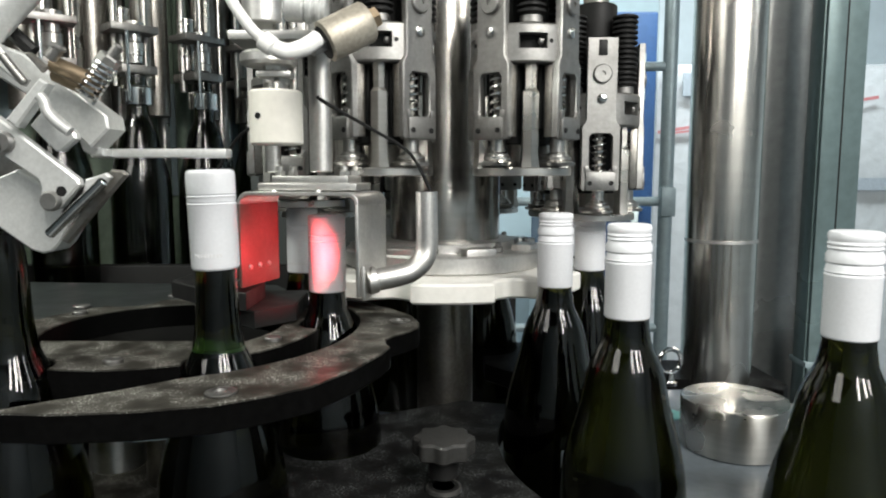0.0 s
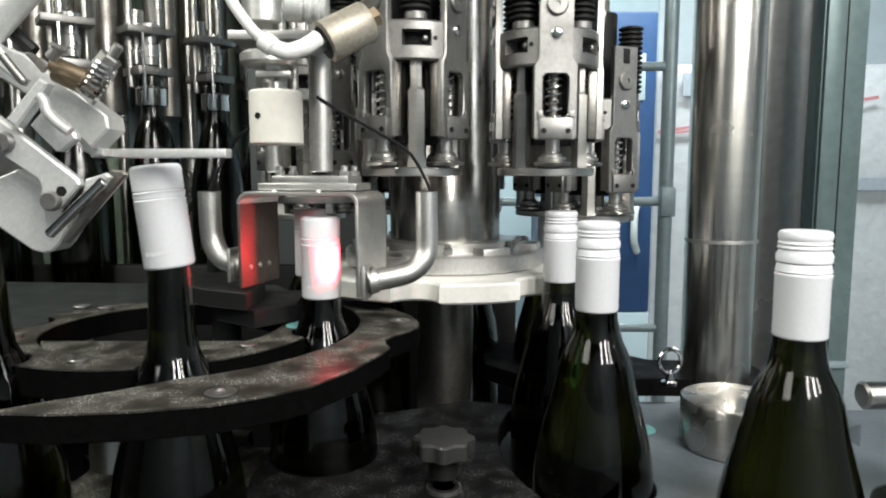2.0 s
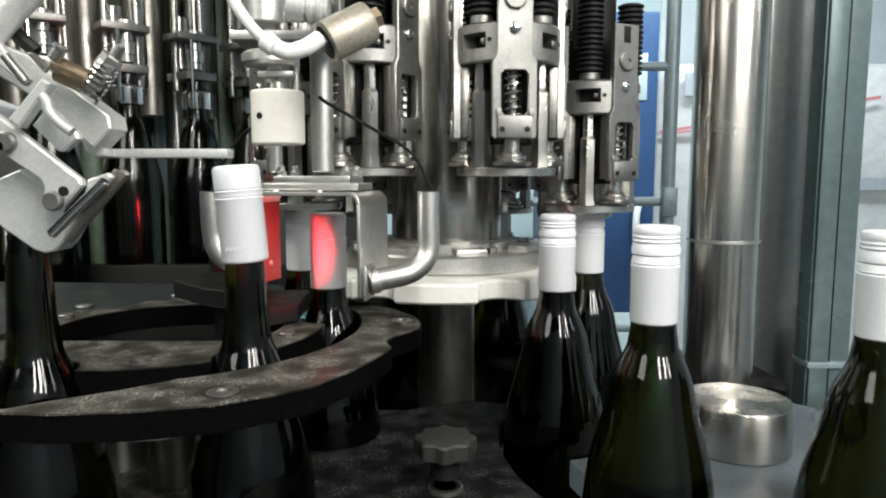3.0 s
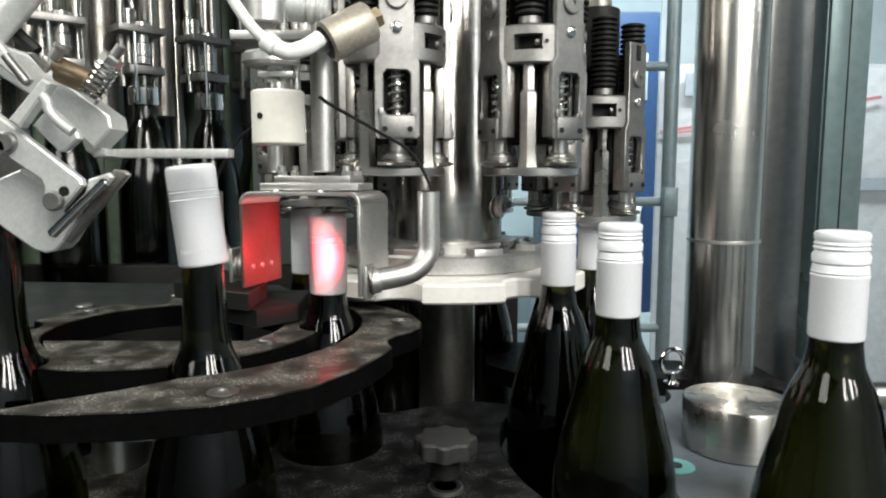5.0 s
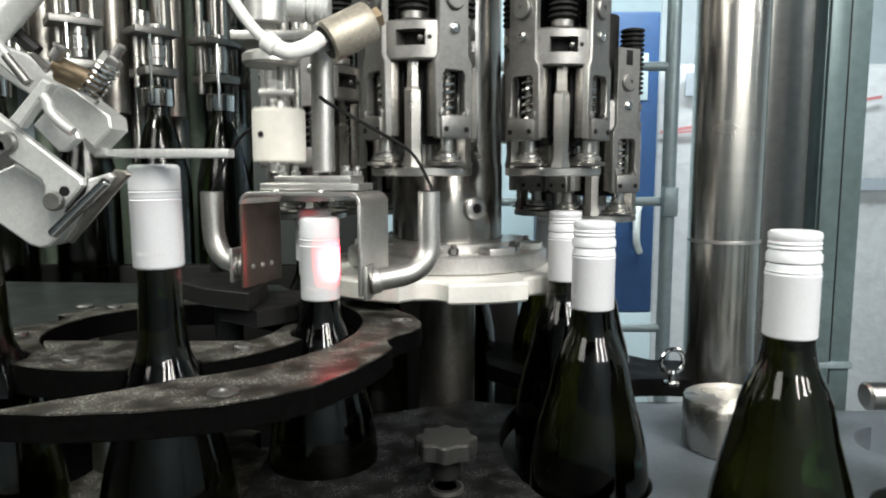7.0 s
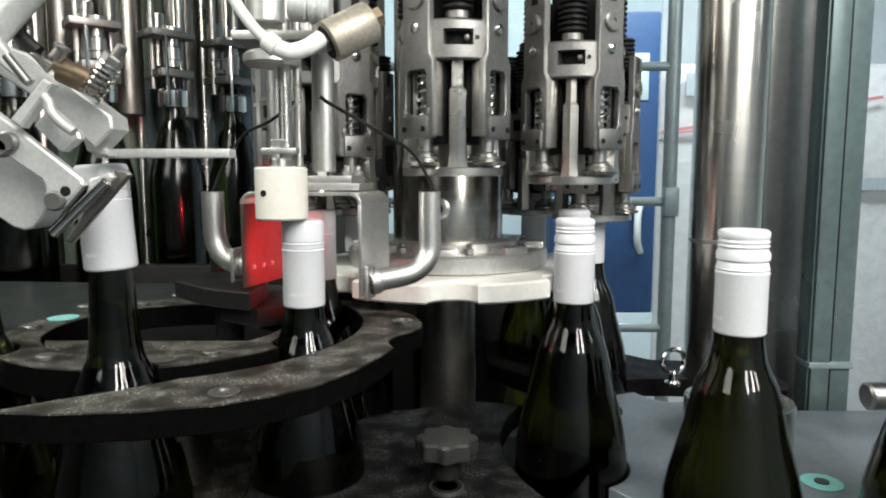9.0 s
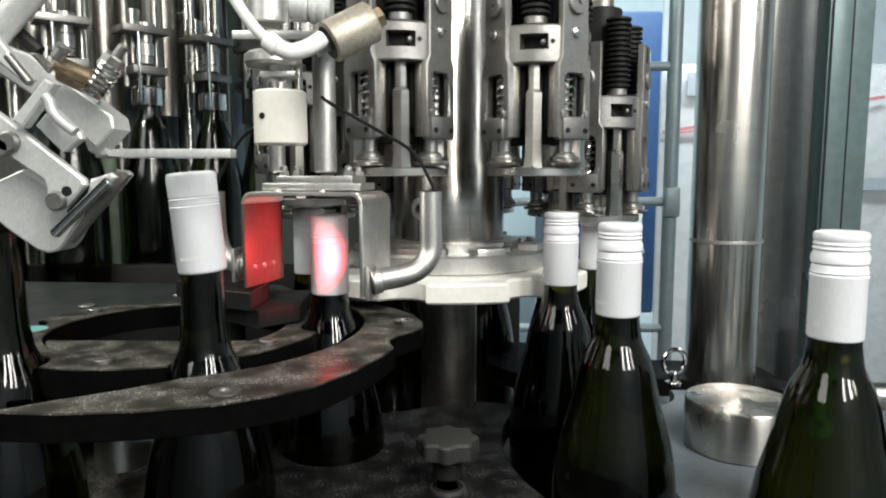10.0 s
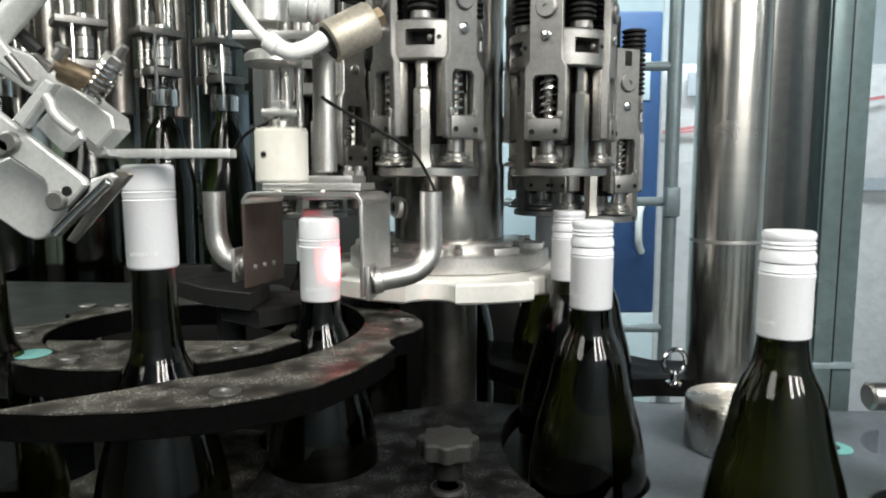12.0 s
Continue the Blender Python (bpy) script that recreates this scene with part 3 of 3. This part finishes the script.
part("bent_strip", pipe([spot(u, v, -.036) for u, v in ((70, 170), (78, 180), (84, 198), (100, 216), (124, 234))], .0026, 12), ENAMEL, chute, "bright bent strip")
part("strut", rod_between(spot(2, 96, -.03), spot(44, 148, -.03), .0022, 12), STEEL_M, chute)
part("bracket_edge", flat([(40, 92), (52, 92), (82, 118), (72, 128)], -.03, .004), STEEL_D, chute)
part("upper_bar", flat([(-60, 20), (-20, 60), (45, 140), (36, 152), (-60, 70)], -.02, .006), ENAMEL, chute)
part("spring_pin", rod_between(spot(92, 112, -.022), spot(172, 148, -.022), .0042, 14), BRASS, chute)
part("spring_pin", rod_between(spot(96, 128, -.016), spot(165, 160, -.016), .0045, 14), BRASS, chute)
part("spring", coil(.0052, .0009, .02, 7, T(spot(150, 172, -.024)) @ RY(38)), CHROME, chute)
part("bolt", bm_join(rod_between(spot(178, 125, -.022), spot(198, 100, -.022), .0055, 6), rod_between(spot(195, 104, -.022), spot(212, 80, -.022), .0026, 12)), STEEL_M, chute)
part("knob", bm_join(rod_between(spot(88, 105, -.028), spot(104, 84, -.028), .003, 12), rod_between(spot(101, 88, -.028), spot(105, 80, -.028), .004, 12)), STEEL_M, chute)
for u, v, r in ((92, 356, .0052), (8, 252, .0055), (-4, 262, .005)):
    part("screw", lathe([(r, 0), (r, .002), (r * .8, .0035), (0, .0035)], T(spot(u, v, -.0262)) @ RX(90), 14), STEEL_M, chute)
part("hole_shade", lathe([(.0026, 0), (.0026, .0005)], T(spot(109, 339, -.0312)) @ RX(90), 14), RUBBER_SHADE, chute)
part("cable_sleeve", pipe([spot(-40, -20, .01), spot(10, 45, .01), spot(60, 92, .012)], .004, 10), RUBBER_SHADE, chute)
part("hose_sleeve", rod_between(spot(-20, 60, .0), spot(60, -30, .0), .0075, 16), ENAMEL, chute)
part("press_bar", bm_join(box(.076, .012, .005, T((px(287, 272, .386)[0], .02, px(0, 272, .386)[1])))), ENAMEL, chute, "flat bar that holds the caps down")
part("arm_to_bar", flat([(140, 192), (182, 197), (202, 204), (210, 214), (206, 227), (192, 242), (186, 252), (190, 261), (202, 266), (202, 277), (180, 276), (166, 268), (160, 252), (170, 234), (150, 226)], .004, .012, .378), ENAMEL, chute)

# ---- capping turret ----
turret = thing("capping_turret", "stainless capping turret column with white star wheel", "turret", T((*TUR, EYE)))
part("lower_shaft", rod(.03, .32, T((0, 0, -.43))), STEEL_D, turret, "steel shaft toned dark for the shade under the star wheel")
part("drum", lathe([(.058, -.07), (.058, .008), (.056, .012), (.056, .55)]), POLISHED, turret)
part("base_disc", lathe([(.103, -.0935), (.105, -.092), (.105, -.078), (.103, -.076), (.074, -.076), (.074, -.068), (.058, -.067)]), STEEL_B, turret)
part("star_wheel", plate(star_outline(.149, 8, R_TUR, .0225), .018, T((0, 0, -.094)) @ RZ(tur_angle(0)), bev=.002), WHITE_PE, turret, "white polyethylene star wheel")
for i in range(8):
    a = math.radians(45 * i + 20)
    part("clamp_block", box(.03, .02, .013, T((.09 * math.cos(a), .09 * math.sin(a), -.0765)) @ RZ(math.degrees(a) + 90), .001), STEEL_B, turret)
    a += .3
    part("bolt", bm_join(rod(.005, .006, T((.085 * math.cos(a), .085 * math.sin(a), -.076)), 6), rod(.003, .004, T((.085 * math.cos(a), .085 * math.sin(a), -.07)), 10)), STEEL_M, turret)
PORT = math.radians(60)
port = part("port", lathe([(.009, 0), (.011, .001), (.011, .006), (.008, .008), (.005, .008), (.005, .003)], T((.057 * math.cos(PORT), .057 * math.sin(PORT), -.034)) @ RZ(60) @ RY(90), 24), STEEL_B, turret)
part("bore_shade", rod(.0048, .004, T((.057 * math.cos(PORT), .057 * math.sin(PORT), -.034)) @ RZ(60) @ RY(90) @ T((0, 0, .002)), 18), RUBBER_SHADE, port, "black plug for the shade in the bore")
part("top_carrier", lathe([(.12, .36), (.19, .365), (.19, .4), (.12, .405)]), STEEL_M, turret)


def capping_head():
    """A roll-on head: slotted flange, hexagonal posts, four window arms with springs and rollers, on a base ring."""
    h = thing("roll_on_capper", "milled steel roll-on capping head with springs and rollers", "capping head", group="capping heads of the turret")
    ring_bms = [lathe([(.02, .082), (.0425, .082), (.0438, .0835), (.0438, .0925), (.02, .0925)], n=48), lathe([(.02, .1045), (.0438, .1045), (.0438, .1105), (.0425, .112), (.02, .112)], n=48)]
    for i in range(4):
        a0, a1 = 45 + 90 * i + 15, 45 + 90 * i + 75
        ring_bms.append(plate(arc(0, 0, .0438, a0, a1, 12) + arc(0, 0, .03, a1, a0, 8), .0125, T((0, 0, .1048)), bev=0))
    part("flange", bm_join(*ring_bms), STEEL_M, h)
    part("slot_shade", rod(.031, .013, T((0, 0, .092)), 24, 0), RUBBER_SHADE, h, "black core that paints the shade in the flange slots")
    for i in range(4):
        m = RZ(45 + 90 * i)
        part("slot_pin", rod(.0026, .004, m @ T((.039, .0048, .0985)) @ RX(-90), 10), STEEL_M, h)
        part("flange_screw", lathe([(.0018, 0), (.0018, .0006), (0, .0006)], m @ RZ(19) @ T((.0438, 0, .0985)) @ RY(90), 10), RUBBER_SHADE, h)
        part("post", lathe([(.0085, .001), (.0085, .002), (.0068, .014), (.0072, .015), (.0072, .06), (.0048, .063), (.0048, .083)], m @ T((.0335, 0, 0)), 6), STEEL, h)
        part("post_nut", rod(.009, .007, m @ T((.033, 0, .112)), 20), STEEL_M, h)
        part("sleeve", lathe([(r_, .1195 + .0046 * j + z_) for j in range(14) for r_, z_ in ((.0088, 0), (.0118, .0012), (.0118, .0028), (.0088, .004))], m @ T((.033, 0, 0)), 16), RUBBER_SHADE, h, "black ribbed spring sleeve")
        m = RZ(90 * i)
        face = m @ T((.0452, 0, 0)) @ RZ(90) @ RX(90)
        arm = plate([(-.0172, .025), (-.015, .023), (.015, .023), (.0172, .025), (.0172, .081), (.0135, .087), (.0135, .16), (-.0135, .16), (-.0135, .087), (-.0172, .081)], .006, face, bev=.0005,
                    cut=[[(-.0105, .044), (-.0078, .041), (.0078, .041), (.0105, .044), (.0105, .072), (.0078, .075), (-.0078, .075), (-.0105, .072)]])
        ob = part("arm", arm, STEEL_M, h)
        for y in (-.0156, .0156):
            part("cheek", box(.007, .003, .056, m @ T((.0358, y, .053)), .0008), STEEL_D, ob)
            part("lug", box(.002, .0042, .0065, m @ T((.0462, y * .8, .0425)), .0006), STEEL_M, ob)
            part("screw", lathe([(.0022, 0), (.0022, .0008), (0, .0008)], m @ T((.0477, y * .62, .030)) @ RY(90), 10), RUBBER_SHADE, ob)
        part("foot_block", box(.0026, .0268, .0165, m @ T((.0464, 0, .0318)), .0008), STEEL_M, ob)
        part("arm_slot", box(.0012, .008, .014, m @ T((.0449, 0, .151)), .0004), RUBBER_SHADE, ob, "black inlay for the shaded slot at the arm's head")
        part("spring", coil(.0058, .0014, .036, 6, m @ T((.0345, 0, .041))), CHROME, ob, "steel coil spring")
        part("spring_rod", rod(.0034, .04, m @ T((.0345, 0, .04)), 12), STEEL_D, ob)
        part("window_shade", box(.003, .029, .05, m @ T((.0262, 0, .057)), .0006), RUBBER_SHADE, ob)
        part("roller", lathe([(.004, .0), (.0145, .001), (.0155, .0035), (.0105, .005), (.0115, .006), (.0115, .008), (.0085, .009), (.0085, .0105), (.006, .012), (.006, .0215), (.0045, .0225)], m @ T((.0345, 0, .0015)), 20), STEEL_H, ob, "steel thread roller")
        part("roller_nut", rod(.0055, .006, m @ T((.0345, 0, .0115)), 6), CHROME, ob)
        part("pivot", lathe([(.0085, 0), (.0085, .0022), (.0075, .003), (.0022, .003), (.002, .0015), (0, .0015)], m @ T((.0452, 0, .128)) @ RY(90), 20), STEEL_M, ob)
        part("lock_screw", lathe([(.0042, 0), (.0042, .0018), (.003, .0026), (0, .0026)], m @ T((.0452, 0, .106)) @ RY(90), 14), CHROME, ob)
    part("base_ring", lathe([(.016, -.006), (.039, -.006), (.0415, -.005), (.0415, 0), (.0405, .001), (.016, .001)], n=40), STEEL_H, h)
    part("spindle", rod(.012, .3), STEEL_D, h)
    part("core", rod(.0245, .06, T((0, 0, .02))), RUBBER_SHADE, h)
    part("upper_core", rod(.02, .085, T((0, 0, .112))), RUBBER_SHADE, h)
    return h


first_head = capping_head()
HEADS = [first_head] + [copy_thing(first_head, Matrix()) for _ in range(7)]

# ---- outfeed wheel ----
OZ = EYE - .221
out_wheel = thing("outfeed_star_wheel", "dark grey outfeed star wheel with teal sticker", "star wheel", T((*OUT, OZ)))
part("star_plate", plate(star_outline(.143, 7, R_OUT, .0445), .022, RZ(math.degrees(3.8073))), OUTDECK, out_wheel)
part("sticker", lathe([(.014, 0), (.014, .0006)], T((.075 * math.cos(math.radians(114)), .075 * math.sin(math.radians(114)), .0005))), TEAL, out_wheel, "teal round sticker")
part("sticker_bolt", lathe([(.005, 0), (.005, .001), (0, .001)], T((.075 * math.cos(math.radians(114)), .075 * math.sin(math.radians(114)), .001)), 14), STARDECK, out_wheel)
boss = thing("wheel_boss", "turned steel boss on the outfeed wheel", "hub", T((*OUT, OZ + .001)))
part("boss_body", lathe([(.0415, 0), (.042, .001), (.042, .037), (.0412, .0385), (.0405, .0385)], n=64), STEEL, boss)
part("boss_top", lathe([(.0404, .037), (.0404, .0388), (.0, .0388)], n=64), STEEL_F, boss, "finely faced steel top")

deck = thing("outfeed_guide_plate", "black wet plastic outfeed guide plate", "guide plate", T((0, 0, OZ)))
near = arc(*OUT, .192, 250, 150, 50)
part("guide_body", plate([(-.14, .16), (.13, .16)] + near + [(.02, .64), (-.06, .6), (-.14, .55)], .02), DECK, deck)
rear = arc(*OUT, .192, 52, 125, 40)
part("rear_guide", plate(rear + [(.05, .78), (.05, .9), (.19, .86), (.25, .8), (.365, .79), (.37, .7)], .02, T((0, 0, -.004))), DECK, deck)
part("under_plate", plate([(-.1, .2), (1.1, .2), (1.1, .82), (-.1, .82)], .01, T((0, 0, -.075))), OUTDECK, deck)

knob = thing("lobed_hand_knob", "black lobed clamping knob on a steel stud", "knob", T((.0005, .452, OZ)))
lobes = [((.0203 + .0017 * math.cos(8 * a)) * math.cos(a), (.0203 + .0017 * math.cos(8 * a)) * math.sin(a)) for a in np.linspace(0, 2 * math.pi, 97)[:-1]]
part("lobed_grip", plate(lobes, .013, T((0, 0, .039)), bev=.0015), KNOBBLACK, knob)
part("stud", bm_join(rod(.0105, .022, T((0, 0, .01))), rod(.0115, .003, T((0, 0, .0)))), RUBBER_SHADE, knob)
part("washer", lathe([(.0125, 0), (.0125, .0025), (.008, .003)]), STEEL_M, knob)


def eyebolt(x, y, z, turn, r=.013):
    e = thing("eye_bolt", "bright steel lifting eye bolt", "eye bolt", T((x, y, z)) @ RZ(turn), "eye bolts on the deck")
    ringpts = [(r * math.cos(a), 0, r + .012 + r * math.sin(a)) for a in np.linspace(0, 2 * math.pi, 25)]
    part("eye", pipe(ringpts, .0026, 10, 2), CHROME, e)
    part("collar", lathe([(.0085, 0), (.0085, .003), (.005, .005), (.004, .013)], n=20), CHROME, e)
    return e


eyebolt(.239, .69, OZ, 15)
eyebolt(.108, .85, OZ - .02, 70)

column = thing("machine_column", "brushed stainless machine column with a joint ring", "column", T((.305, .735, OZ - .01)))
part("lower_tube", rod(.0372, .158), COLUMN, column)
part("joint_ring", lathe([(.0365, .157), (.0378, .1575), (.0378, .1605), (.0365, .161)], n=48), STEEL_B, column)
part("upper_tube", rod(.0372, .8, T((0, 0, .16))), COLUMN, column)

# ---- filler carousel behind ----
FIL, FIL_R, FIL_A, FIL_STEP = (-.97, 1.545), .75, -38, 8
carousel = thing("filler_carousel", "stainless filler carousel with filling valves", "bottle filler", T((*FIL, EYE)))
part("core_drum", lathe([(.57, -.3), (.57, .55)], n=64), MURK, carousel)
for k in range(26):
    q = on((0, 0), .6 + .03 * (k % 2), FIL_A - 60 + 4.0 * k + 1.5 * (k % 3))
    part("product_tube", rod(.009 + .005 * (k % 3), .75, T((q.x, q.y, -.22)), 14), STEEL if k % 2 else MURK, carousel)
for k in range(-5, 9):
    part("core_panel", box(.006, .036, .2, RZ(FIL_A + FIL_STEP * (k + .5)) @ T((.574, 0, .06)), .002), FRAME, carousel)
part("pedestal_drum", lathe([(.36, -EYE + .001), (.36, -.3)], n=64), MURK, carousel)
part("valve_ring", lathe([(.55, .41), (.81, .41), (.815, .415), (.815, .435), (.81, .44), (.55, .44)], n=96), STEEL_H, carousel)
part("lift_ring", lathe([(.55, -.27), (.82, -.27), (.82, -.245), (.55, -.245)], n=96), STEEL_D, carousel)


def filling_valve(m):
    """Bell, guide rods, valve body and plates of one filling station, drawn in the carousel's own space."""
    v = part("filling_valve", box(.05, .06, .012, m @ T((.0, .012, .188))), STEEL_M, carousel)
    part("valve_plate", box(.066, .05, .01, m @ T((-.005, .005, .245))), STEEL_M, v)
    part("cover_tube", rod(.016, .28, m @ T((.03, .05, .17)), 18), STEEL, v)
    part("supply_tube", rod(.021, .32, m @ T((-.03, .085, .13)), 18), STEEL_D, v)
    part("bell", lathe([(.0155, -.004), (.022, -.004), (.0225, .0), (.0225, .02), (.02, .023), (.012, .024), (.010, .034), (.006, .035)], m @ T((0, 0, .142)), 24), CHROME, v)
    part("valve_body", lathe([(.007, 0), (.011, .002), (.011, .012), (.013, .013), (.013, .03), (.010, .032), (.010, .05), (.014, .052), (.014, .06), (.006, .062)], m @ T((0, 0, .196)), 20), STEEL_H, v)
    for x, y in ((.022, .018), (-.022, .018)):
        part("guide_rod", rod(.0055, .26, m @ T((x, y, .165)), 14), STEEL, v)
    part("thin_rod", rod(.0025, .1, m @ T((-.018, -.02, .14)), 10), CHROME, v)
    part("side_tube", rod(.013, .08, m @ T((-.008, .03, .20)), 16), STEEL, v)
    part("pedestal_stem", rod(.006, .08, m @ T((.018, .012, -.23)), 12), STEEL, v)
    part("pedestal", bm_join(lathe([(.031, -.143), (.033, -.142), (.033, -.133), (.031, -.131)], m, 28), rod(.008, .1, m @ T((.0, 0, -.24)), 14)), STEEL_M, v)
    return v


FILLED = []
for k in range(-5, 9):
    filling_valve(RZ(FIL_A + FIL_STEP * k) @ T((FIL_R, 0, -.038)) @ RZ(90))
    b = thing("wine_bottle", "open dark green wine bottle under a filling valve", "bottle", group="bottles on the filler")
    g = new("glass", filler_glass)
    g.parent = b
    lip = new("lip", lip_mesh)
    lip.parent = b
    FILLED.append((k, b))

# ---- guard, posts and hall behind ----
post = thing("guard_post", "grey-green aluminium guard post", "post", T((.4925, .86, EYE - .4)))
part("post_body", box(.056, .03, 1.376, T((0, 0, .688)), .003), POSTPAINT, post)
part("post_rib", box(.024, .006, 1.376, T((-.0135, -.017, .688)), .002), POSTPAINT, post)
part("seam", box(.0022, .002, 1.376, T((.001, -.0155, .688)), .0004), RUBBER_SHADE, post)
part("joint", box(.0566, .0412, .008, T((0, 0, .156)), .001), FRAME, post)
panel = thing("guard_screen", "grey lacquered guard screen with black edge and screws", "panel", T((.483, .95, EYE - .4)))
part("sheet", box(.09, .012, 1.4, T((-.014, 0, .7)), .002), SHEET, panel)
part("edge_strip", box(.012, .02, 1.4, T((.035, -.008, .7)), .002), RUBBER_SHADE, panel)
for z in (.19, .35, .6):
    part("screw", lathe([(.006, 0), (.006, .003), (0, .004)], T((.036, -.023, z)) @ RX(90), 14), RUBBER_SHADE, panel)

door = thing("guard_door", "guard door with grey tube frame and clear pane", "guard door", T((.462, 1.4, EYE - .7)))
part("upright", rod(.0145, 2.14, T((0, 0, .7 - EYE)), 20), FRAME, door)
part("upright", rod(.0145, 2.14, T((-.7, 0, .7 - EYE)), 20), FRAME, door)
for z in (.9166, .6425, .3754):
    part("cross_tube", rod_between((-.7, 0, z), (0, 0, z), .0095, 16), FRAME, door)
pane = part("pane", box(.66, .003, 1.4, T((-.35, .02, .72)), 0), CLEAR, door, "clear plastic pane")
pane.visible_shadow = False
part("hinge", box(.03, .02, .06, T((.0, -.012, .6425)), .003), FRAME, door)

cabinet = thing("blue_machine_cabinet", "blue painted machine cabinet with pale trim", "cabinet", T((.63, 2.95, 0)))
part("body", box(.42, .5, 1.19, T((0, 0, 1.375)), .01), BLUE, cabinet)
part("placard", box(.09, .004, .18, T((.12, -.253, 1.72)), .002), PALE, cabinet)
part("dark_door", box(.1, .006, .45, T((-.02, -.254, 1.72)), .004), GREY, cabinet)
part("handle", pipe([(.15, -.26, 1.23), (.13, -.29, 1.19), (.125, -.3, 1.13), (.13, -.29, 1.07), (.15, -.26, 1.03)], .014, 12), TUBEWHITE, cabinet, "pale curved handle")
part("plinth", box(.43, .5, .78, T((0, 0, .39)), .01), PALE, cabinet)

wrapped = thing("film_wrapped_pallet", "pallet of boxes in glossy white film wrap", "pallet", T((1.42, 3.25, 0)))
bm = box(1.15, .9, 1.66, T((0, 0, .96)), .03)
bmesh.ops.subdivide_edges(bm, edges=bm.edges[:], cuts=10, use_grid_fill=True)
for v in bm.verts:
    v.co += Vector((0, .02 * noise.noise(v.co * 9), 0)) + Vector((0, .01 * noise.noise(v.co * 31), 0))
part("wrapped_load", bm, SACK, wrapped)
part("pallet_base", box(1.2, .95, .13, T((0, 0, .066)), .005), BRONZE, wrapped)
part("red_line", box(.9, .004, .013, T((-.1, -.475, 1.58)) @ RY(-9), 0), RED, wrapped)
part("red_line", box(.5, .004, .008, T((-.25, -.475, 1.535)) @ RY(-7), 0), RED, wrapped)
for i in range(5):
    part("printed_bar", box(.05, .004, .09, T((-.5 + .075 * i, -.476, 1.70)) , 0), GREY, wrapped)
part("printed_bar", box(.5, .004, .05, T((.2, -.476, 1.3)), 0), GREY, wrapped)

stop = thing("steel_stop_knob", "knurled steel stop knob on the outfeed rail", "knob", T((.34, .53, EYE - .179)) @ RY(90))
part("grip", lathe([(.009, 0), (.0115, .002), (.0115, .02), (.009, .022)], n=28), STEEL_H, stop)
part("stem", rod(.007, .4, T((0, 0, .021))), STEEL, stop)


# ---- motion ----
def spin_rows(c, z, rate, start=0):
    return [(t, T((c[0], c[1], z)) @ RZ(start + rate * turns(t))) for t in TIMES]


def plunger_lift(p):
    f = p % 1
    return .051 * (1 - float(np.interp(f, (.335, .40, .465, .64, .709, .77), (0, .52, 1, 1, .44, 0))))


def cap_pose(k, s):
    """The loose cap's pose s pitches after the zero mark: drawn from the chute, riding high, then pressed home."""
    low = {1: (.035, .0275), 5: (.032, .0182)}.get(k, (.038, .038))
    lift = float(np.interp(s, (-1.3, -1, -.68, -.6, -.5), (.038, low[0], low[1], low[1] - .004, 0)))
    if s > -.7 and k not in (1, 5):
        lift = float(np.interp(s, (-.7, -.63, -.53), (.038, .034, 0)))
    tilt = float(np.interp(s, (-1.75, -1.6, -1.52, -1.46, -1.41, -1.35, -1.29, -1.25, -1.21, -1.13, -1.07, -1, -.8, -.7),
                           (22, 20, 7, -6, -8, -6, 0, -1, -6, -2, -6, -5, -4, 0)))
    if k == 1:                    # this one sits nearly straight
        tilt *= .3
    q = bottle_xy(max(s, -1.72))
    x, y = q.x, q.y
    if s < -1.72:                 # waiting higher up in the chute
        d = min((-1.72 - s) * .4, .1)
        x, lift, y = x - d, lift + d * .75, y + .012
    m = T((x, y, CAP_Z + lift))
    return m @ T((0, 0, .006)) @ RY(tilt) @ T((0, 0, -.006))


# for each head: a time, and how far one of its arms then faces to the right of the front
HEAD_SPIN = ((0, -45), (1.5, 7), (1.5, 45), (5.5, -12), (6.5, 0), (9.5, -12), (12, -24), (0, 0))


def head_pose(k, t):
    a = tur_angle(turns(t) - k)
    f = a % 360
    z = float(np.interp(f, (0, 170, 215, 240, 312, 323, 332, 341, 360), (-.043, -.043, -.02, .004, .004, -.014, -.027, -.04, -.043)))
    p = on(TUR, R_TUR, a)
    return T((p.x, p.y, EYE + z)) @ RZ(-90 + HEAD_SPIN[k][1] - 88 * (t - HEAD_SPIN[k][0]))


def shoe_swing(p):
    return float(np.interp(p % 1, (.36, .46, .66, .76), (0, 1, 1, 0)))


def filler_pose(k, p):
    q = on(FIL, FIL_R, FIL_A + FIL_STEP * (k - p))
    return T((q.x, q.y, EYE - .169)) @ RZ(33 * k)


def motions():
    for k, b in BOTTLES:
        walk(b, [(t, T((*bottle_xy(turns(t) - k), CAP_Z - NECK)) @ RZ(20 * k)) for t in FINE])
    for k, c in CAPS:
        walk(c, [(t, cap_pose(k, turns(t) - k)) for t in FINE])
    walk(infeed, spin_rows(IN, PZ, 60, math.degrees(.1079)))
    walk(out_wheel, spin_rows(OUT, OZ, 360 / 7))
    walk(turret, spin_rows(TUR, EYE, -45))
    walk(plunger, [(t, T((PX, PY, EYE - .0315 + plunger_lift(turns(t))))) for t in FINE])
    walk(shoe, [(t, T(Vector((-.014, .004, .012)) * shoe_swing(turns(t)))) for t in FINE])
    walk(carousel, spin_rows(FIL, EYE, -FIL_STEP))
    for k, b in FILLED:
        walk(b, [(t, filler_pose(k, turns(t))) for t in TIMES])
    for k, h in enumerate(HEADS):
        walk(h, [(t, head_pose(k, t)) for t in TIMES])


motions()
